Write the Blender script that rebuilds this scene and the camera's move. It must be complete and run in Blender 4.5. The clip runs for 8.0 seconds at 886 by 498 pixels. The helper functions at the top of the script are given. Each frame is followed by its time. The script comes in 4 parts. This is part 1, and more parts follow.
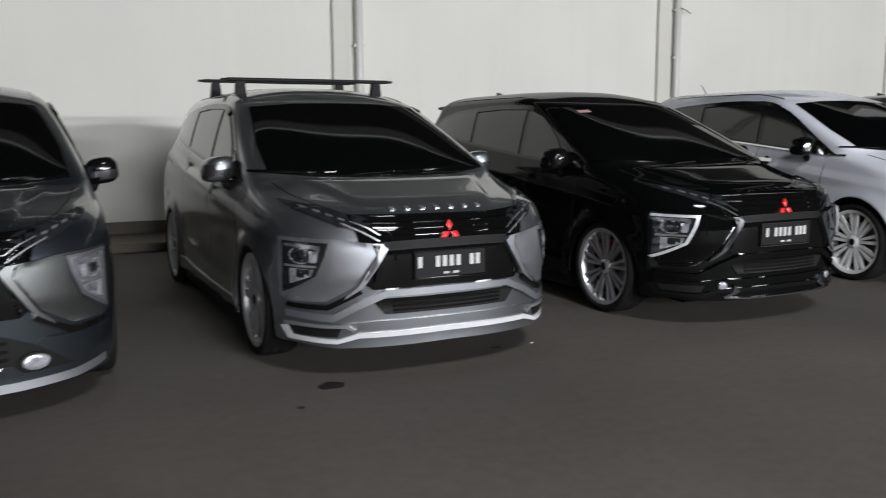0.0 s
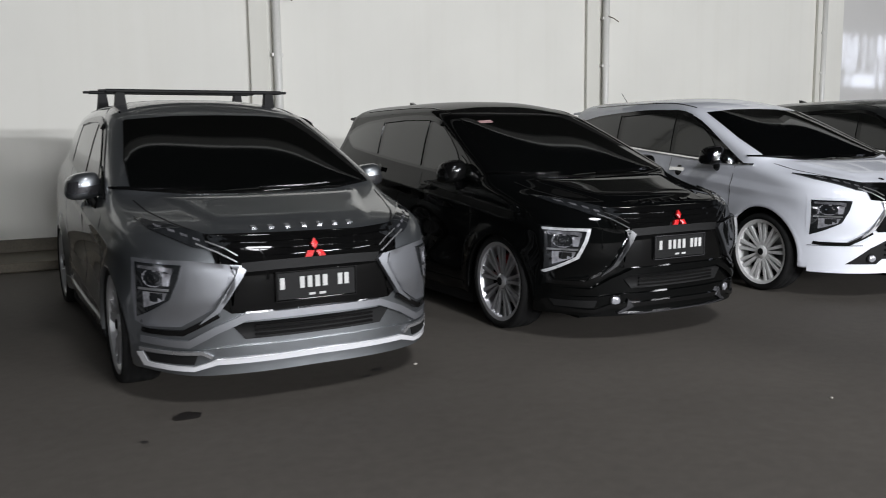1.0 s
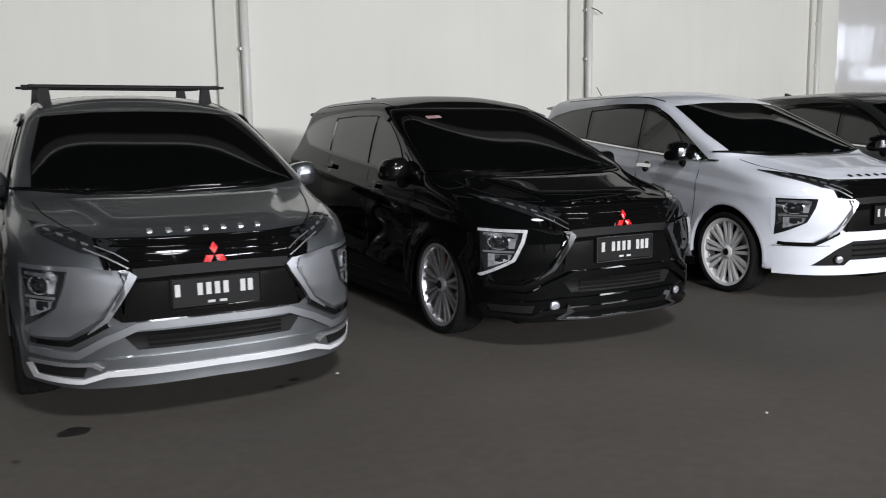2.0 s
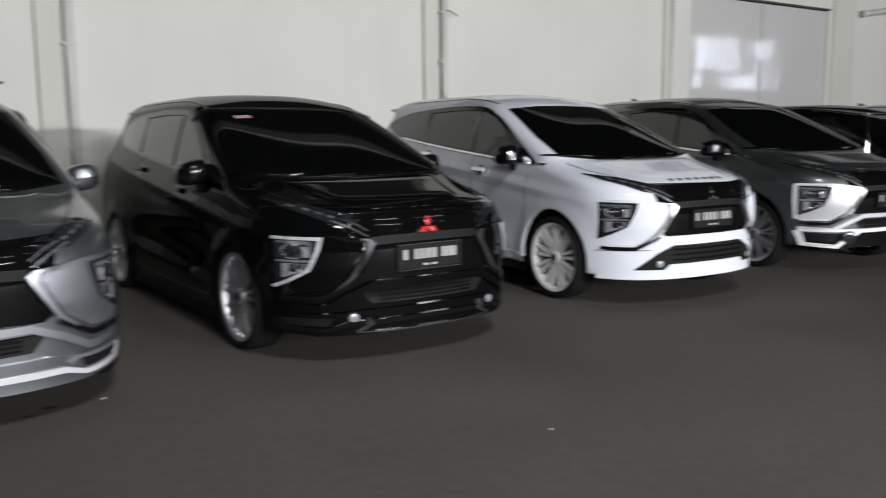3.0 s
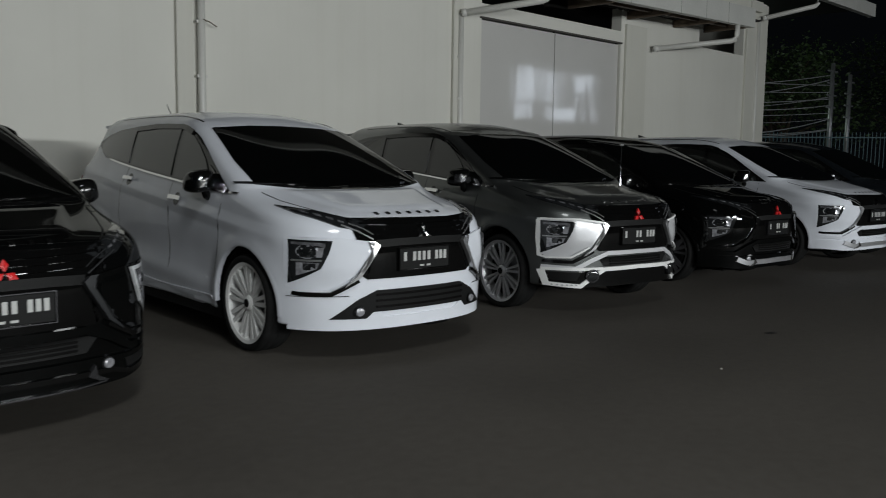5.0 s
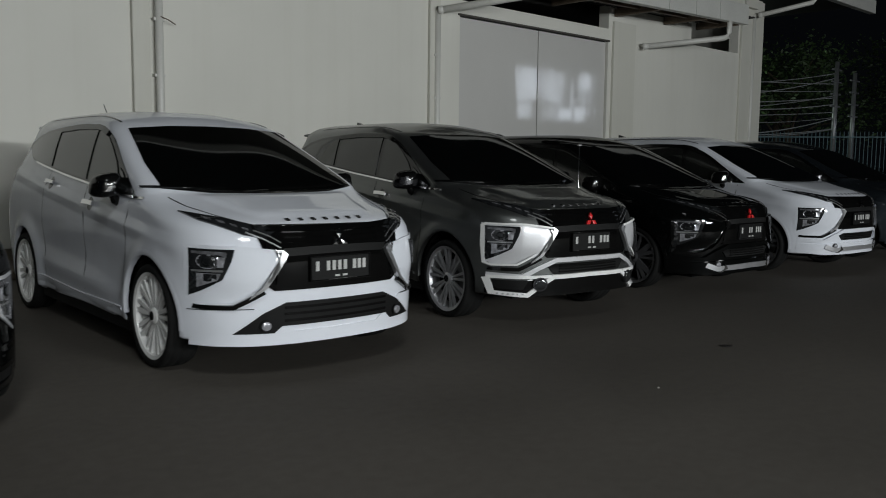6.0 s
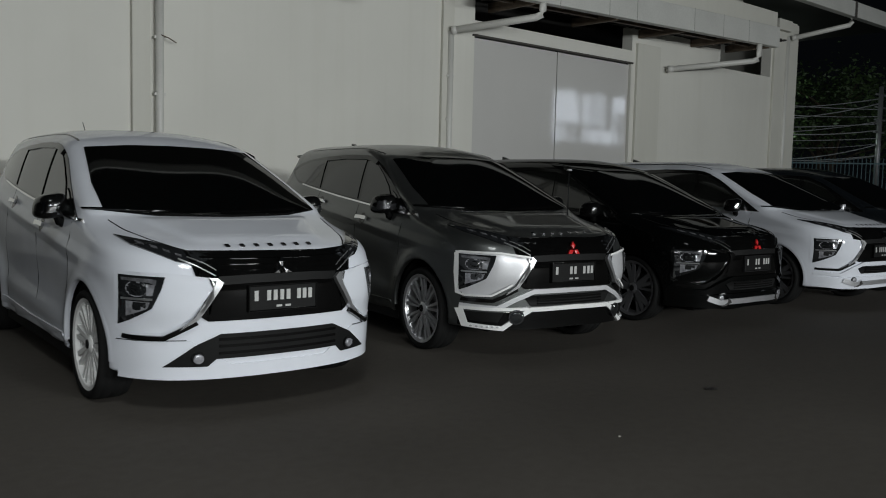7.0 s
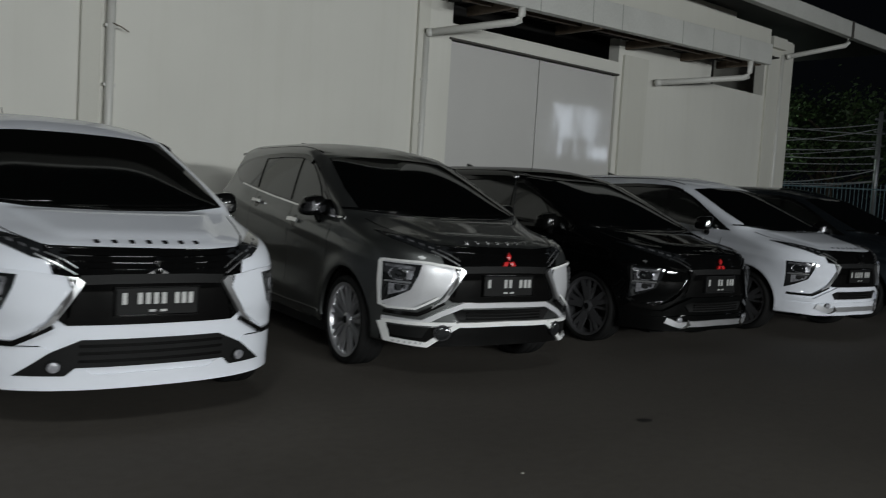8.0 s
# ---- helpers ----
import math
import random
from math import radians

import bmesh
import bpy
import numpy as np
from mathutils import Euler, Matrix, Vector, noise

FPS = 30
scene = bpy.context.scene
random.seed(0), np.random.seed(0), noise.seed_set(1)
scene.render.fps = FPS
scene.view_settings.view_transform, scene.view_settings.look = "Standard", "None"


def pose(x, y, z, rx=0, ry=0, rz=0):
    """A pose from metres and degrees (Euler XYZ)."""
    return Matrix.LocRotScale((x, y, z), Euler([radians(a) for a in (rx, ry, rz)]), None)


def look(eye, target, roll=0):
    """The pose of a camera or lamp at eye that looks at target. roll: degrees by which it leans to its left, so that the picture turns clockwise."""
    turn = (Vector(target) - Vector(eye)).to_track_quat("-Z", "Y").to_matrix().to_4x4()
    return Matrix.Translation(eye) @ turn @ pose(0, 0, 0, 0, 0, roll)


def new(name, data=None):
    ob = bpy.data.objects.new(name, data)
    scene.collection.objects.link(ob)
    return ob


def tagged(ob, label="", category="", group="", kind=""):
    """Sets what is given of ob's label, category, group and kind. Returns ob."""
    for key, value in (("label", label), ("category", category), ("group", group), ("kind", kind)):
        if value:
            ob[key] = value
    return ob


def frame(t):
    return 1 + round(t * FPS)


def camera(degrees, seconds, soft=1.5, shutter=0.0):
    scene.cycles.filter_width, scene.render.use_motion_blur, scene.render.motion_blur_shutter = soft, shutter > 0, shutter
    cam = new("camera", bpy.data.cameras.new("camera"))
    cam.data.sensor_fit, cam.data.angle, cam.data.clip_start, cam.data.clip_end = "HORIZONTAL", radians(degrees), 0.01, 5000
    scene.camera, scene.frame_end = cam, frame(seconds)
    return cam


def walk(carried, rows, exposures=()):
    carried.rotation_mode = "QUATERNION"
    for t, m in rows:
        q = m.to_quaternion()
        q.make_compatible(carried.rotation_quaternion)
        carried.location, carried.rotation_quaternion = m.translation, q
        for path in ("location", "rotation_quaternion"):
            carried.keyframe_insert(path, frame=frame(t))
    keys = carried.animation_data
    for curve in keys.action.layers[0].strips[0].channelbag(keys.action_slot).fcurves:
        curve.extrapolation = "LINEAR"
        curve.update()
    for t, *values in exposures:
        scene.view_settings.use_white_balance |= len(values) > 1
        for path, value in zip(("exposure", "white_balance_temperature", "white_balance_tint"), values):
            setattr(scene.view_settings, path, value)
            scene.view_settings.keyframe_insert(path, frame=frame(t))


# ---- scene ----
cam = camera(55.2, 8.0, soft=1.0, shutter=0.45)
EXPOSURES = [(0.0, 0.42, 6400, 12), (2.6, 0.42, 6400, 12), (3.0, 0.30, 6420, 12), (3.5, -0.22, 6500, 7), (4.5, -0.60, 6450, 6), (5.2, -0.63, 6450, 6), (6.5, -0.60, 6450, 6), (8.0, -0.68, 6450, 6)]
PATH = [
    (0, (-0.032, -0.749, 1.332), (0.811, 1.043, 1.049), -0.3),
    (0.5, (0.223, -0.696, 1.32), (1.149, 1.057, 1.054), -0.8),
    (1, (0.51, -0.776, 1.354), (1.433, 0.978, 1.089), -0.7),
    (1.2, (0.627, -0.786, 1.357), (1.541, 0.972, 1.087), -0.9),
    (2.5, (1.405, -0.754, 1.356), (2.296, 1.015, 1.079), -0.8),
    (3, (1.753, -0.772, 1.327), (2.862, 0.87, 1.058), -0.5),
    (3.5, (2.125, -0.712, 1.314), (3.369, 0.83, 1.04), -0.5),
    (4, (2.454, -0.783, 1.319), (3.705, 0.754, 1.053), -0.6),
    (4.5, (2.842, -0.732, 1.302), (4.139, 0.775, 1.087), -0.3),
    (5, (3.231, -0.667, 1.326), (4.626, 0.751, 1.116), 0.8),
    (5.2, (3.338, -0.664, 1.295), (4.736, 0.752, 1.09), 0.4),
    (6.3, (4.162, -0.811, 1.349), (5.523, 0.64, 1.145), 0.9),
    (6.5, (4.287, -0.817, 1.344), (5.633, 0.65, 1.159), 0.9),
    (7, (4.58, -0.878, 1.369), (5.887, 0.628, 1.209), 1.4),
    (7.5, (4.947, -0.833, 1.334), (6.221, 0.7, 1.17), 2.3),
    (8, (5.343, -0.837, 1.326), (6.648, 0.673, 1.193), 3.5),
]
walk(cam, [(t, look(eye, target, roll)) for t, eye, target, roll in PATH], EXPOSURES)
from mathutils.bvhtree import BVHTree

# ---- world and light ----
world = bpy.data.worlds.new("night_sky")
scene.world = world
world.use_nodes = True
world.node_tree.nodes["Background"].inputs[0].default_value = (0.10, 0.12, 0.16, 1)
world.node_tree.nodes["Background"].inputs[1].default_value = 0.02


def area_lamp(name, m, sx, sy, watts, colour):
    data = bpy.data.lights.new(name, "AREA")
    data.shape, data.size, data.size_y, data.energy, data.color = "RECTANGLE", sx, sy, watts, colour
    ob = new(name, data)
    ob.matrix_world = m
    return ob


# added lamps: unseen strips across the yard, a down-facing flood behind the walk
LAMP_Y = -15.0
COOL = (0.968, 0.985, 1.0)
ADDED_STRIPS = ((-7.0, 5.3, 260), (1.5, 4.2, 1300), (10.0, 3.5, 2150), (18.5, 4.7, 700))
for lx, lz, watts in ADDED_STRIPS:
    area_lamp("added_strip_light", look((lx, LAMP_Y + 0.3, lz - 0.1), (lx, 4.0, 0.8)), 5.0, 0.4, watts, COOL)
# fill spot added to brighten the asphalt along the early walk
flood = bpy.data.lights.new("ground_fill_light", "SPOT")
flood.energy, flood.spot_size, flood.spot_blend, flood.shadow_soft_size, flood.color = 1900, radians(92), 0.9, 1.0, COOL
new("ground_fill_light", flood).matrix_world = look((2.4, -3.4, 7.6), (3.4, -0.1, 0.0))

# ---- materials ----


def nodes_of(name):
    m = bpy.data.materials.new(name)
    m.use_nodes = True
    return m, m.node_tree.nodes, m.node_tree.links, m.node_tree.nodes["Principled BSDF"]


def surface(name, base, rough=0.5, metal=0.0, coat=0.0, vary=0.12, grain=60.0, blotch=2.0, bump=0.0, spec=0.5, dark=None):
    """A procedural surface: base colour varied by blotches and grain, roughness varied, with fine relief."""
    m, n, l, p = nodes_of(name)
    tc = n.new("ShaderNodeTexCoord")
    big, fine = n.new("ShaderNodeTexNoise"), n.new("ShaderNodeTexNoise")
    big.inputs["Scale"].default_value, big.inputs["Detail"].default_value = blotch, 5
    fine.inputs["Scale"].default_value, fine.inputs["Detail"].default_value = grain, 3
    l.new(tc.outputs["Object"], big.inputs["Vector"]), l.new(tc.outputs["Object"], fine.inputs["Vector"])
    add = n.new("ShaderNodeMix")
    add.inputs[0].default_value = 0.4
    l.new(big.outputs["Fac"], add.inputs[2]), l.new(fine.outputs["Fac"], add.inputs[3])
    ramp = n.new("ShaderNodeValToRGB")
    lo = dark if dark else tuple(c * (1 - vary) for c in base)
    hi = tuple(min(1, c * (1 + vary)) for c in base)
    ramp.color_ramp.elements[0].position, ramp.color_ramp.elements[1].position = 0.32, 0.68
    ramp.color_ramp.elements[0].color, ramp.color_ramp.elements[1].color = (*lo, 1), (*hi, 1)
    l.new(add.outputs[0], ramp.inputs["Fac"])
    l.new(ramp.outputs["Color"], p.inputs["Base Color"])
    rr = n.new("ShaderNodeMapRange")
    rr.inputs[3].default_value, rr.inputs[4].default_value = max(0.02, rough * 0.85), min(1, rough * 1.15)
    l.new(big.outputs["Fac"], rr.inputs[0]), l.new(rr.outputs[0], p.inputs["Roughness"])
    p.inputs["Metallic"].default_value = metal
    p.inputs["Coat Weight"].default_value, p.inputs["Coat Roughness"].default_value = coat, 0.03
    p.inputs["Specular IOR Level"].default_value = spec
    if bump:
        b = n.new("ShaderNodeBump")
        b.inputs["Strength"].default_value, b.inputs["Distance"].default_value = bump, 0.01
        l.new(fine.outputs["Fac"], b.inputs["Height"]), l.new(b.outputs["Normal"], p.inputs["Normal"])
    return m


def paint(name, base, metal, rough, dust=0.02, coat=1.0):
    """Clear-coated car paint with flakes and a thin, uneven film of dust."""
    m = surface(name, base, rough, metal, coat, 0.05, 400.0, 3.0)
    n, l, p = m.node_tree.nodes, m.node_tree.links, m.node_tree.nodes["Principled BSDF"]
    p.inputs["Specular IOR Level"].default_value = 0.5 if metal else 0.0
    film = n.new("ShaderNodeTexNoise")
    film.inputs["Scale"].default_value, film.inputs["Detail"].default_value = 6.0, 6
    mr = n.new("ShaderNodeMapRange")
    mr.inputs[1].default_value, mr.inputs[2].default_value = 0.35, 0.75
    mr.inputs[3].default_value, mr.inputs[4].default_value = 0.02, 0.02 + dust
    l.new(film.outputs["Fac"], mr.inputs[0]), l.new(mr.outputs[0], p.inputs["Coat Roughness"])
    return m


def wall_paint(name, base):
    """White emulsion on render: roller grain, faint rain streaks, grime with a shape of its own."""
    m = surface(name, base, 0.62, 0, 0, 0.05, 140.0, 0.7, 0.15)
    n, l, p = m.node_tree.nodes, m.node_tree.links, m.node_tree.nodes["Principled BSDF"]
    tc, mp, st = n.new("ShaderNodeTexCoord"), n.new("ShaderNodeMapping"), n.new("ShaderNodeTexNoise")
    mp.inputs["Scale"].default_value = (3.0, 3.0, 0.12)
    st.inputs["Scale"].default_value, st.inputs["Detail"].default_value = 1.6, 6
    l.new(tc.outputs["Object"], mp.inputs["Vector"]), l.new(mp.outputs["Vector"], st.inputs["Vector"])
    mr, mix = n.new("ShaderNodeMapRange"), n.new("ShaderNodeMix")
    mr.inputs[1].default_value, mr.inputs[2].default_value, mr.inputs[4].default_value = 0.5, 0.8, 0.13
    mix.data_type = "RGBA"
    ramp = [x for x in n if x.type == "VALTORGB"][0]
    l.new(st.outputs["Fac"], mr.inputs[0]), l.new(mr.outputs[0], mix.inputs[0])
    l.new(ramp.outputs["Color"], mix.inputs[6])
    mix.inputs[7].default_value = (base[0] * 0.72, base[1] * 0.69, base[2] * 0.62, 1)
    l.new(mix.outputs[2], p.inputs["Base Color"])
    return m


def asphalt_ground():
    """Worn asphalt: stone grain, tyre-polished patches, oil spots."""
    m, n, l, p = nodes_of("asphalt")
    tc = n.new("ShaderNodeTexCoord")
    g1, g2, g3 = (n.new("ShaderNodeTexNoise") for _ in range(3))
    for g, s, d in ((g1, 220.0, 3), (g2, 0.55, 6), (g3, 14.0, 6)):
        g.inputs["Scale"].default_value, g.inputs["Detail"].default_value = s, d
        l.new(tc.outputs["Object"], g.inputs["Vector"])
    ramp = n.new("ShaderNodeValToRGB")
    ramp.color_ramp.elements[0].position, ramp.color_ramp.elements[1].position = 0.3, 0.72
    ramp.color_ramp.elements[0].color, ramp.color_ramp.elements[1].color = (0.047, 0.042, 0.0365, 1), (0.114, 0.102, 0.089, 1)
    a, b = n.new("ShaderNodeMix"), n.new("ShaderNodeMix")
    a.inputs[0].default_value, b.inputs[0].default_value = 0.45, 0.2
    l.new(g1.outputs["Fac"], a.inputs[2]), l.new(g2.outputs["Fac"], a.inputs[3])
    l.new(a.outputs[0], b.inputs[2]), l.new(g3.outputs["Fac"], b.inputs[3])
    l.new(b.outputs[0], ramp.inputs["Fac"]), l.new(ramp.outputs["Color"], p.inputs["Base Color"])
    bm_ = n.new("ShaderNodeBump")
    bm_.inputs["Strength"].default_value, bm_.inputs["Distance"].default_value = 0.35, 0.006
    l.new(g1.outputs["Fac"], bm_.inputs["Height"]), l.new(bm_.outputs["Normal"], p.inputs["Normal"])
    mr = n.new("ShaderNodeMapRange")
    mr.inputs[3].default_value, mr.inputs[4].default_value = 0.62, 0.9
    l.new(g2.outputs["Fac"], mr.inputs[0]), l.new(mr.outputs[0], p.inputs["Roughness"])
    p.inputs["Specular IOR Level"].default_value = 0.3
    return m


def glow(name, colour, strength):
    m, n, l, p = nodes_of(name)
    p.inputs["Base Color"].default_value = (*colour, 1)
    p.inputs["Emission Color"].default_value = (*colour, 1)
    p.inputs["Emission Strength"].default_value = strength
    return m


def ripple(m):
    """Sheet metal that is not quite flat: upright waves in the clear coat."""
    n, l, p = m.node_tree.nodes, m.node_tree.links, m.node_tree.nodes["Principled BSDF"]
    tc, mp, wave, b = n.new("ShaderNodeTexCoord"), n.new("ShaderNodeMapping"), n.new("ShaderNodeTexNoise"), n.new("ShaderNodeBump")
    mp.inputs["Scale"].default_value = (2.2, 2.2, 0.5)
    wave.inputs["Scale"].default_value, wave.inputs["Detail"].default_value = 1.0, 1
    b.inputs["Strength"].default_value, b.inputs["Distance"].default_value = 1.0, 0.0035
    l.new(tc.outputs["Object"], mp.inputs["Vector"]), l.new(mp.outputs["Vector"], wave.inputs["Vector"])
    l.new(wave.outputs["Fac"], b.inputs["Height"]), l.new(b.outputs["Normal"], p.inputs["Coat Normal"])
    p.inputs["Coat Roughness"].default_value = 0.06


ASPHALT = asphalt_ground()
OIL = surface("oil_stain", (0.018, 0.016, 0.015), 0.45, vary=0.4, grain=40, blotch=9)
WALL = wall_paint("white_wall_paint", (0.72, 0.71, 0.655))
TRIMWALL = wall_paint("cream_trim_paint", (0.65, 0.64, 0.58))
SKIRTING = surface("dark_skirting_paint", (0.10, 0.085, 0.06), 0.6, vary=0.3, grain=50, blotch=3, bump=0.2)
DOORPAINT = surface("gloss_door_paint", (0.60, 0.59, 0.57), 0.5, vary=0.04, grain=90, blotch=0.8, coat=1.0)
ripple(DOORPAINT)
SEAM = surface("dark_seam", (0.06, 0.055, 0.05), 0.8)
PIPE = surface("white_pvc_pipe", (0.64, 0.635, 0.6), 0.4, vary=0.08, grain=40, blotch=1.5)
FASCIA = surface("white_metal_fascia", (0.56, 0.56, 0.53), 0.42, vary=0.1, grain=30, blotch=1.2)
# dark roof sheeting, also the near-black stand-in for unlit and unseen walls
SOFFIT = surface("dark_sheet_and_backing", (0.028, 0.026, 0.024), 0.7, vary=0.3, grain=30, blotch=1)
STEEL = surface("rusty_steel", (0.12, 0.09, 0.065), 0.6, 0.3, vary=0.4, grain=60, blotch=4, bump=0.2)
HALLWALL = surface("far_hall_wall", (0.075, 0.075, 0.07), 0.7, vary=0.15, grain=20, blotch=0.5)
TUBE = glow("added_strip_glow", (1.0, 0.98, 0.94), 9.0)
DOORGLOW = glow("lit_interior", (0.80, 0.86, 1.0), 8.0)

GREY = paint("titanium_grey_paint", (0.200, 0.212, 0.222), 0.9, 0.38)
GREYD = paint("graphite_grey_paint", (0.105, 0.110, 0.108), 0.85, 0.40, coat=0.7)
BLACK = paint("black_paint", (0.0022, 0.0024, 0.0024), 0.0, 0.3, coat=0.55)
BLUEB = paint("deep_grey_paint", (0.034, 0.042, 0.050), 0.8, 0.34)
WHITE = paint("white_pearl_paint", (0.69, 0.71, 0.765), 0.0, 0.34)
GRIT = surface("pale_grit", (0.42, 0.40, 0.36), 0.8)
LEAF = surface("leaf_green", (0.05, 0.085, 0.03), 0.5, vary=0.4, grain=3, blotch=1)
BARK = surface("bark", (0.09, 0.07, 0.05), 0.85, vary=0.3, grain=30, blotch=4, bump=0.4)
POLE = surface("galvanised_steel", (0.42, 0.43, 0.44), 0.4, 0.6, vary=0.15, grain=20, blotch=3)
CABLE = surface("cable_sheath", (0.40, 0.41, 0.42), 0.3)
FENCE = surface("blue_grey_fence", (0.10, 0.20, 0.23), 0.5, vary=0.2)
GLASS = surface("tinted_glass", (0.002, 0.0022, 0.002), 0.03, vary=0.1, grain=8, blotch=2, spec=0.55)
SIDEGLASS = surface("tinted_side_glass", (0.009, 0.010, 0.009), 0.06, vary=0.1, grain=8, blotch=2, coat=0.15)
PIANO = surface("gloss_black_trim", (0.004, 0.004, 0.004), 0.12, vary=0.1, spec=0.4)
GRILLEBLACK = surface("satin_black_grille", (0.003, 0.003, 0.003), 0.05, vary=0.2, grain=90, blotch=8, spec=0.3)
PLASTIC = surface("black_plastic", (0.009, 0.009, 0.009), 0.55, vary=0.2, grain=200, blotch=5, bump=0.1, spec=0.12)
TRIMDARK = surface("dark_chrome_trim", (0.10, 0.10, 0.106), 0.25, 0.8)
SMOKE = surface("smoked_trim", (0.035, 0.036, 0.038), 0.34, 0.3)
JOINT = surface("grey_gutter_joint", (0.36, 0.36, 0.34), 0.6)
RUBBER = surface("tyre_rubber", (0.010, 0.010, 0.010), 0.8, vary=0.25, grain=120, blotch=8, bump=0.2, spec=0.15)
CHROME = surface("chrome", (0.78, 0.78, 0.79), 0.09, 1.0, vary=0.04)
SILVER = surface("machined_alloy", (0.60, 0.60, 0.61), 0.30, 0.55, vary=0.06, grain=150, blotch=6)
POLISHED = surface("polished_alloy", (0.68, 0.68, 0.70), 0.36, 0.82, vary=0.08, grain=150, blotch=6)
DARKALLOY = surface("dark_alloy", (0.20, 0.20, 0.21), 0.35, 0.6, vary=0.1)
WHITEALLOY = surface("white_alloy", (0.78, 0.78, 0.77), 0.38, vary=0.06, grain=80, blotch=8, coat=0.3)
SATIN = surface("satin_silver_trim", (0.50, 0.50, 0.51), 0.28, 0.8, vary=0.06)
PODSILVER = surface("bright_silver_pod", (0.66, 0.66, 0.68), 0.3, 0.25, vary=0.04, coat=0.8)
PODGREY = paint("silver_grey_paint", (0.36, 0.37, 0.395), 0.85, 0.38)
LENS = surface("lamp_glass", (0.014, 0.015, 0.016), 0.06, vary=0.4, grain=25, blotch=12, coat=0.8)
REFLECTOR = surface("lamp_reflector", (0.42, 0.42, 0.45), 0.2, 0.5, vary=0.4, grain=60, blotch=25)
FROST = surface("clear_lamp_lens", (0.72, 0.73, 0.75), 0.2, 0.3, vary=0.25, grain=70, blotch=30, coat=0.6)
LAMPSILVER = surface("bright_lamp_bowl", (0.21, 0.21, 0.225), 0.15, 0.5, vary=0.55, grain=45, blotch=28, coat=0.6)
RED = surface("red_badge", (0.55, 0.012, 0.014), 0.3, vary=0.08, coat=0.4)
STICKER = surface("faded_sticker", (0.42, 0.26, 0.26), 0.5, vary=0.4, grain=90, blotch=40)
REDCAL = surface("red_caliper", (0.35, 0.01, 0.012), 0.4)
PLATE = surface("plate_black", (0.005, 0.005, 0.005), 0.6, vary=0.2, spec=0.2)
TAIL = surface("red_tail_lamp", (0.22, 0.006, 0.008), 0.12, vary=0.2, coat=0.6)
PLATEW = surface("plate_white_marks", (0.44, 0.44, 0.43), 0.45, vary=0.1)
BRAKE = surface("brake_steel", (0.3, 0.3, 0.3), 0.35, 1.0)

# ---- helpers of this scene ----


def mesh_of(name, bm, material, smooth=None):
    me = bpy.data.meshes.new(name)
    bm.normal_update()
    if smooth is not None:
        for f in bm.faces:
            f.smooth = smooth
    bm.to_mesh(me)
    bm.free()
    if material:
        me.materials.append(material)
    return me


def part(name, bm, material, parent, label="", smooth=None, z=0.0):
    ob = new(name, bm if isinstance(bm, bpy.types.Mesh) else mesh_of(name, bm, material, smooth))
    ob.parent = parent
    ob.location.z = z
    if label:
        ob["label"] = label
    return ob


def box(bm, x0, y0, z0, x1, y1, z1, bevel=0.0):
    vs = [bm.verts.new(p) for p in ((x0, y0, z0), (x1, y0, z0), (x1, y1, z0), (x0, y1, z0), (x0, y0, z1), (x1, y0, z1), (x1, y1, z1), (x0, y1, z1))]
    fs = [bm.faces.new([vs[i] for i in q]) for q in ((0, 3, 2, 1), (4, 5, 6, 7), (0, 1, 5, 4), (1, 2, 6, 5), (2, 3, 7, 6), (3, 0, 4, 7))]
    if bevel:
        es = list({e for f in fs for e in f.edges})
        bmesh.ops.bevel(bm, geom=es, offset=bevel, segments=2, affect="EDGES", profile=0.5)
    return vs


def boxes(*rows, bevel=0.0):
    bm = bmesh.new()
    for r in rows:
        box(bm, *r, bevel=bevel)
    return bm


def tube(bm, pts, radius, sides=10, cap=True):
    """A round bar along a line of points."""
    pts = [Vector(p) for p in pts]
    rings = []
    for i, p in enumerate(pts):
        d = (pts[min(i + 1, len(pts) - 1)] - pts[max(i - 1, 0)]).normalized()
        a = d.cross(Vector((0, 0, 1)) if abs(d.z) < 0.95 else Vector((1, 0, 0))).normalized()
        b = d.cross(a)
        r = radius[i] if isinstance(radius, (list, tuple)) else radius
        rings.append([bm.verts.new(p + r * (a * math.cos(2 * math.pi * k / sides) + b * math.sin(2 * math.pi * k / sides))) for k in range(sides)])
    for u, v in zip(rings, rings[1:]):
        for k in range(sides):
            bm.faces.new((u[k], u[(k + 1) % sides], v[(k + 1) % sides], v[k]))
    if cap:
        bm.faces.new(rings[0][::-1]), bm.faces.new(rings[-1])
    return bm


def lathe(profile, sides=48, closed=False):
    """A turned form round the X axis from (x, radius) pairs."""
    bm = bmesh.new()
    rings = [[bm.verts.new((x, r * math.cos(2 * math.pi * k / sides), r * math.sin(2 * math.pi * k / sides))) for k in range(sides)] for x, r in profile]
    pairs = list(zip(rings, rings[1:])) + ([(rings[-1], rings[0])] if closed else [])
    for u, v in pairs:
        for k in range(sides):
            bm.faces.new((u[k], v[k], v[(k + 1) % sides], u[(k + 1) % sides]))
    return bm


def top_level(name, label, category, group="", at=None, kind=""):
    ob = new(name)
    if at is not None:
        ob.matrix_world = at
    return tagged(ob, label, category, group, kind)

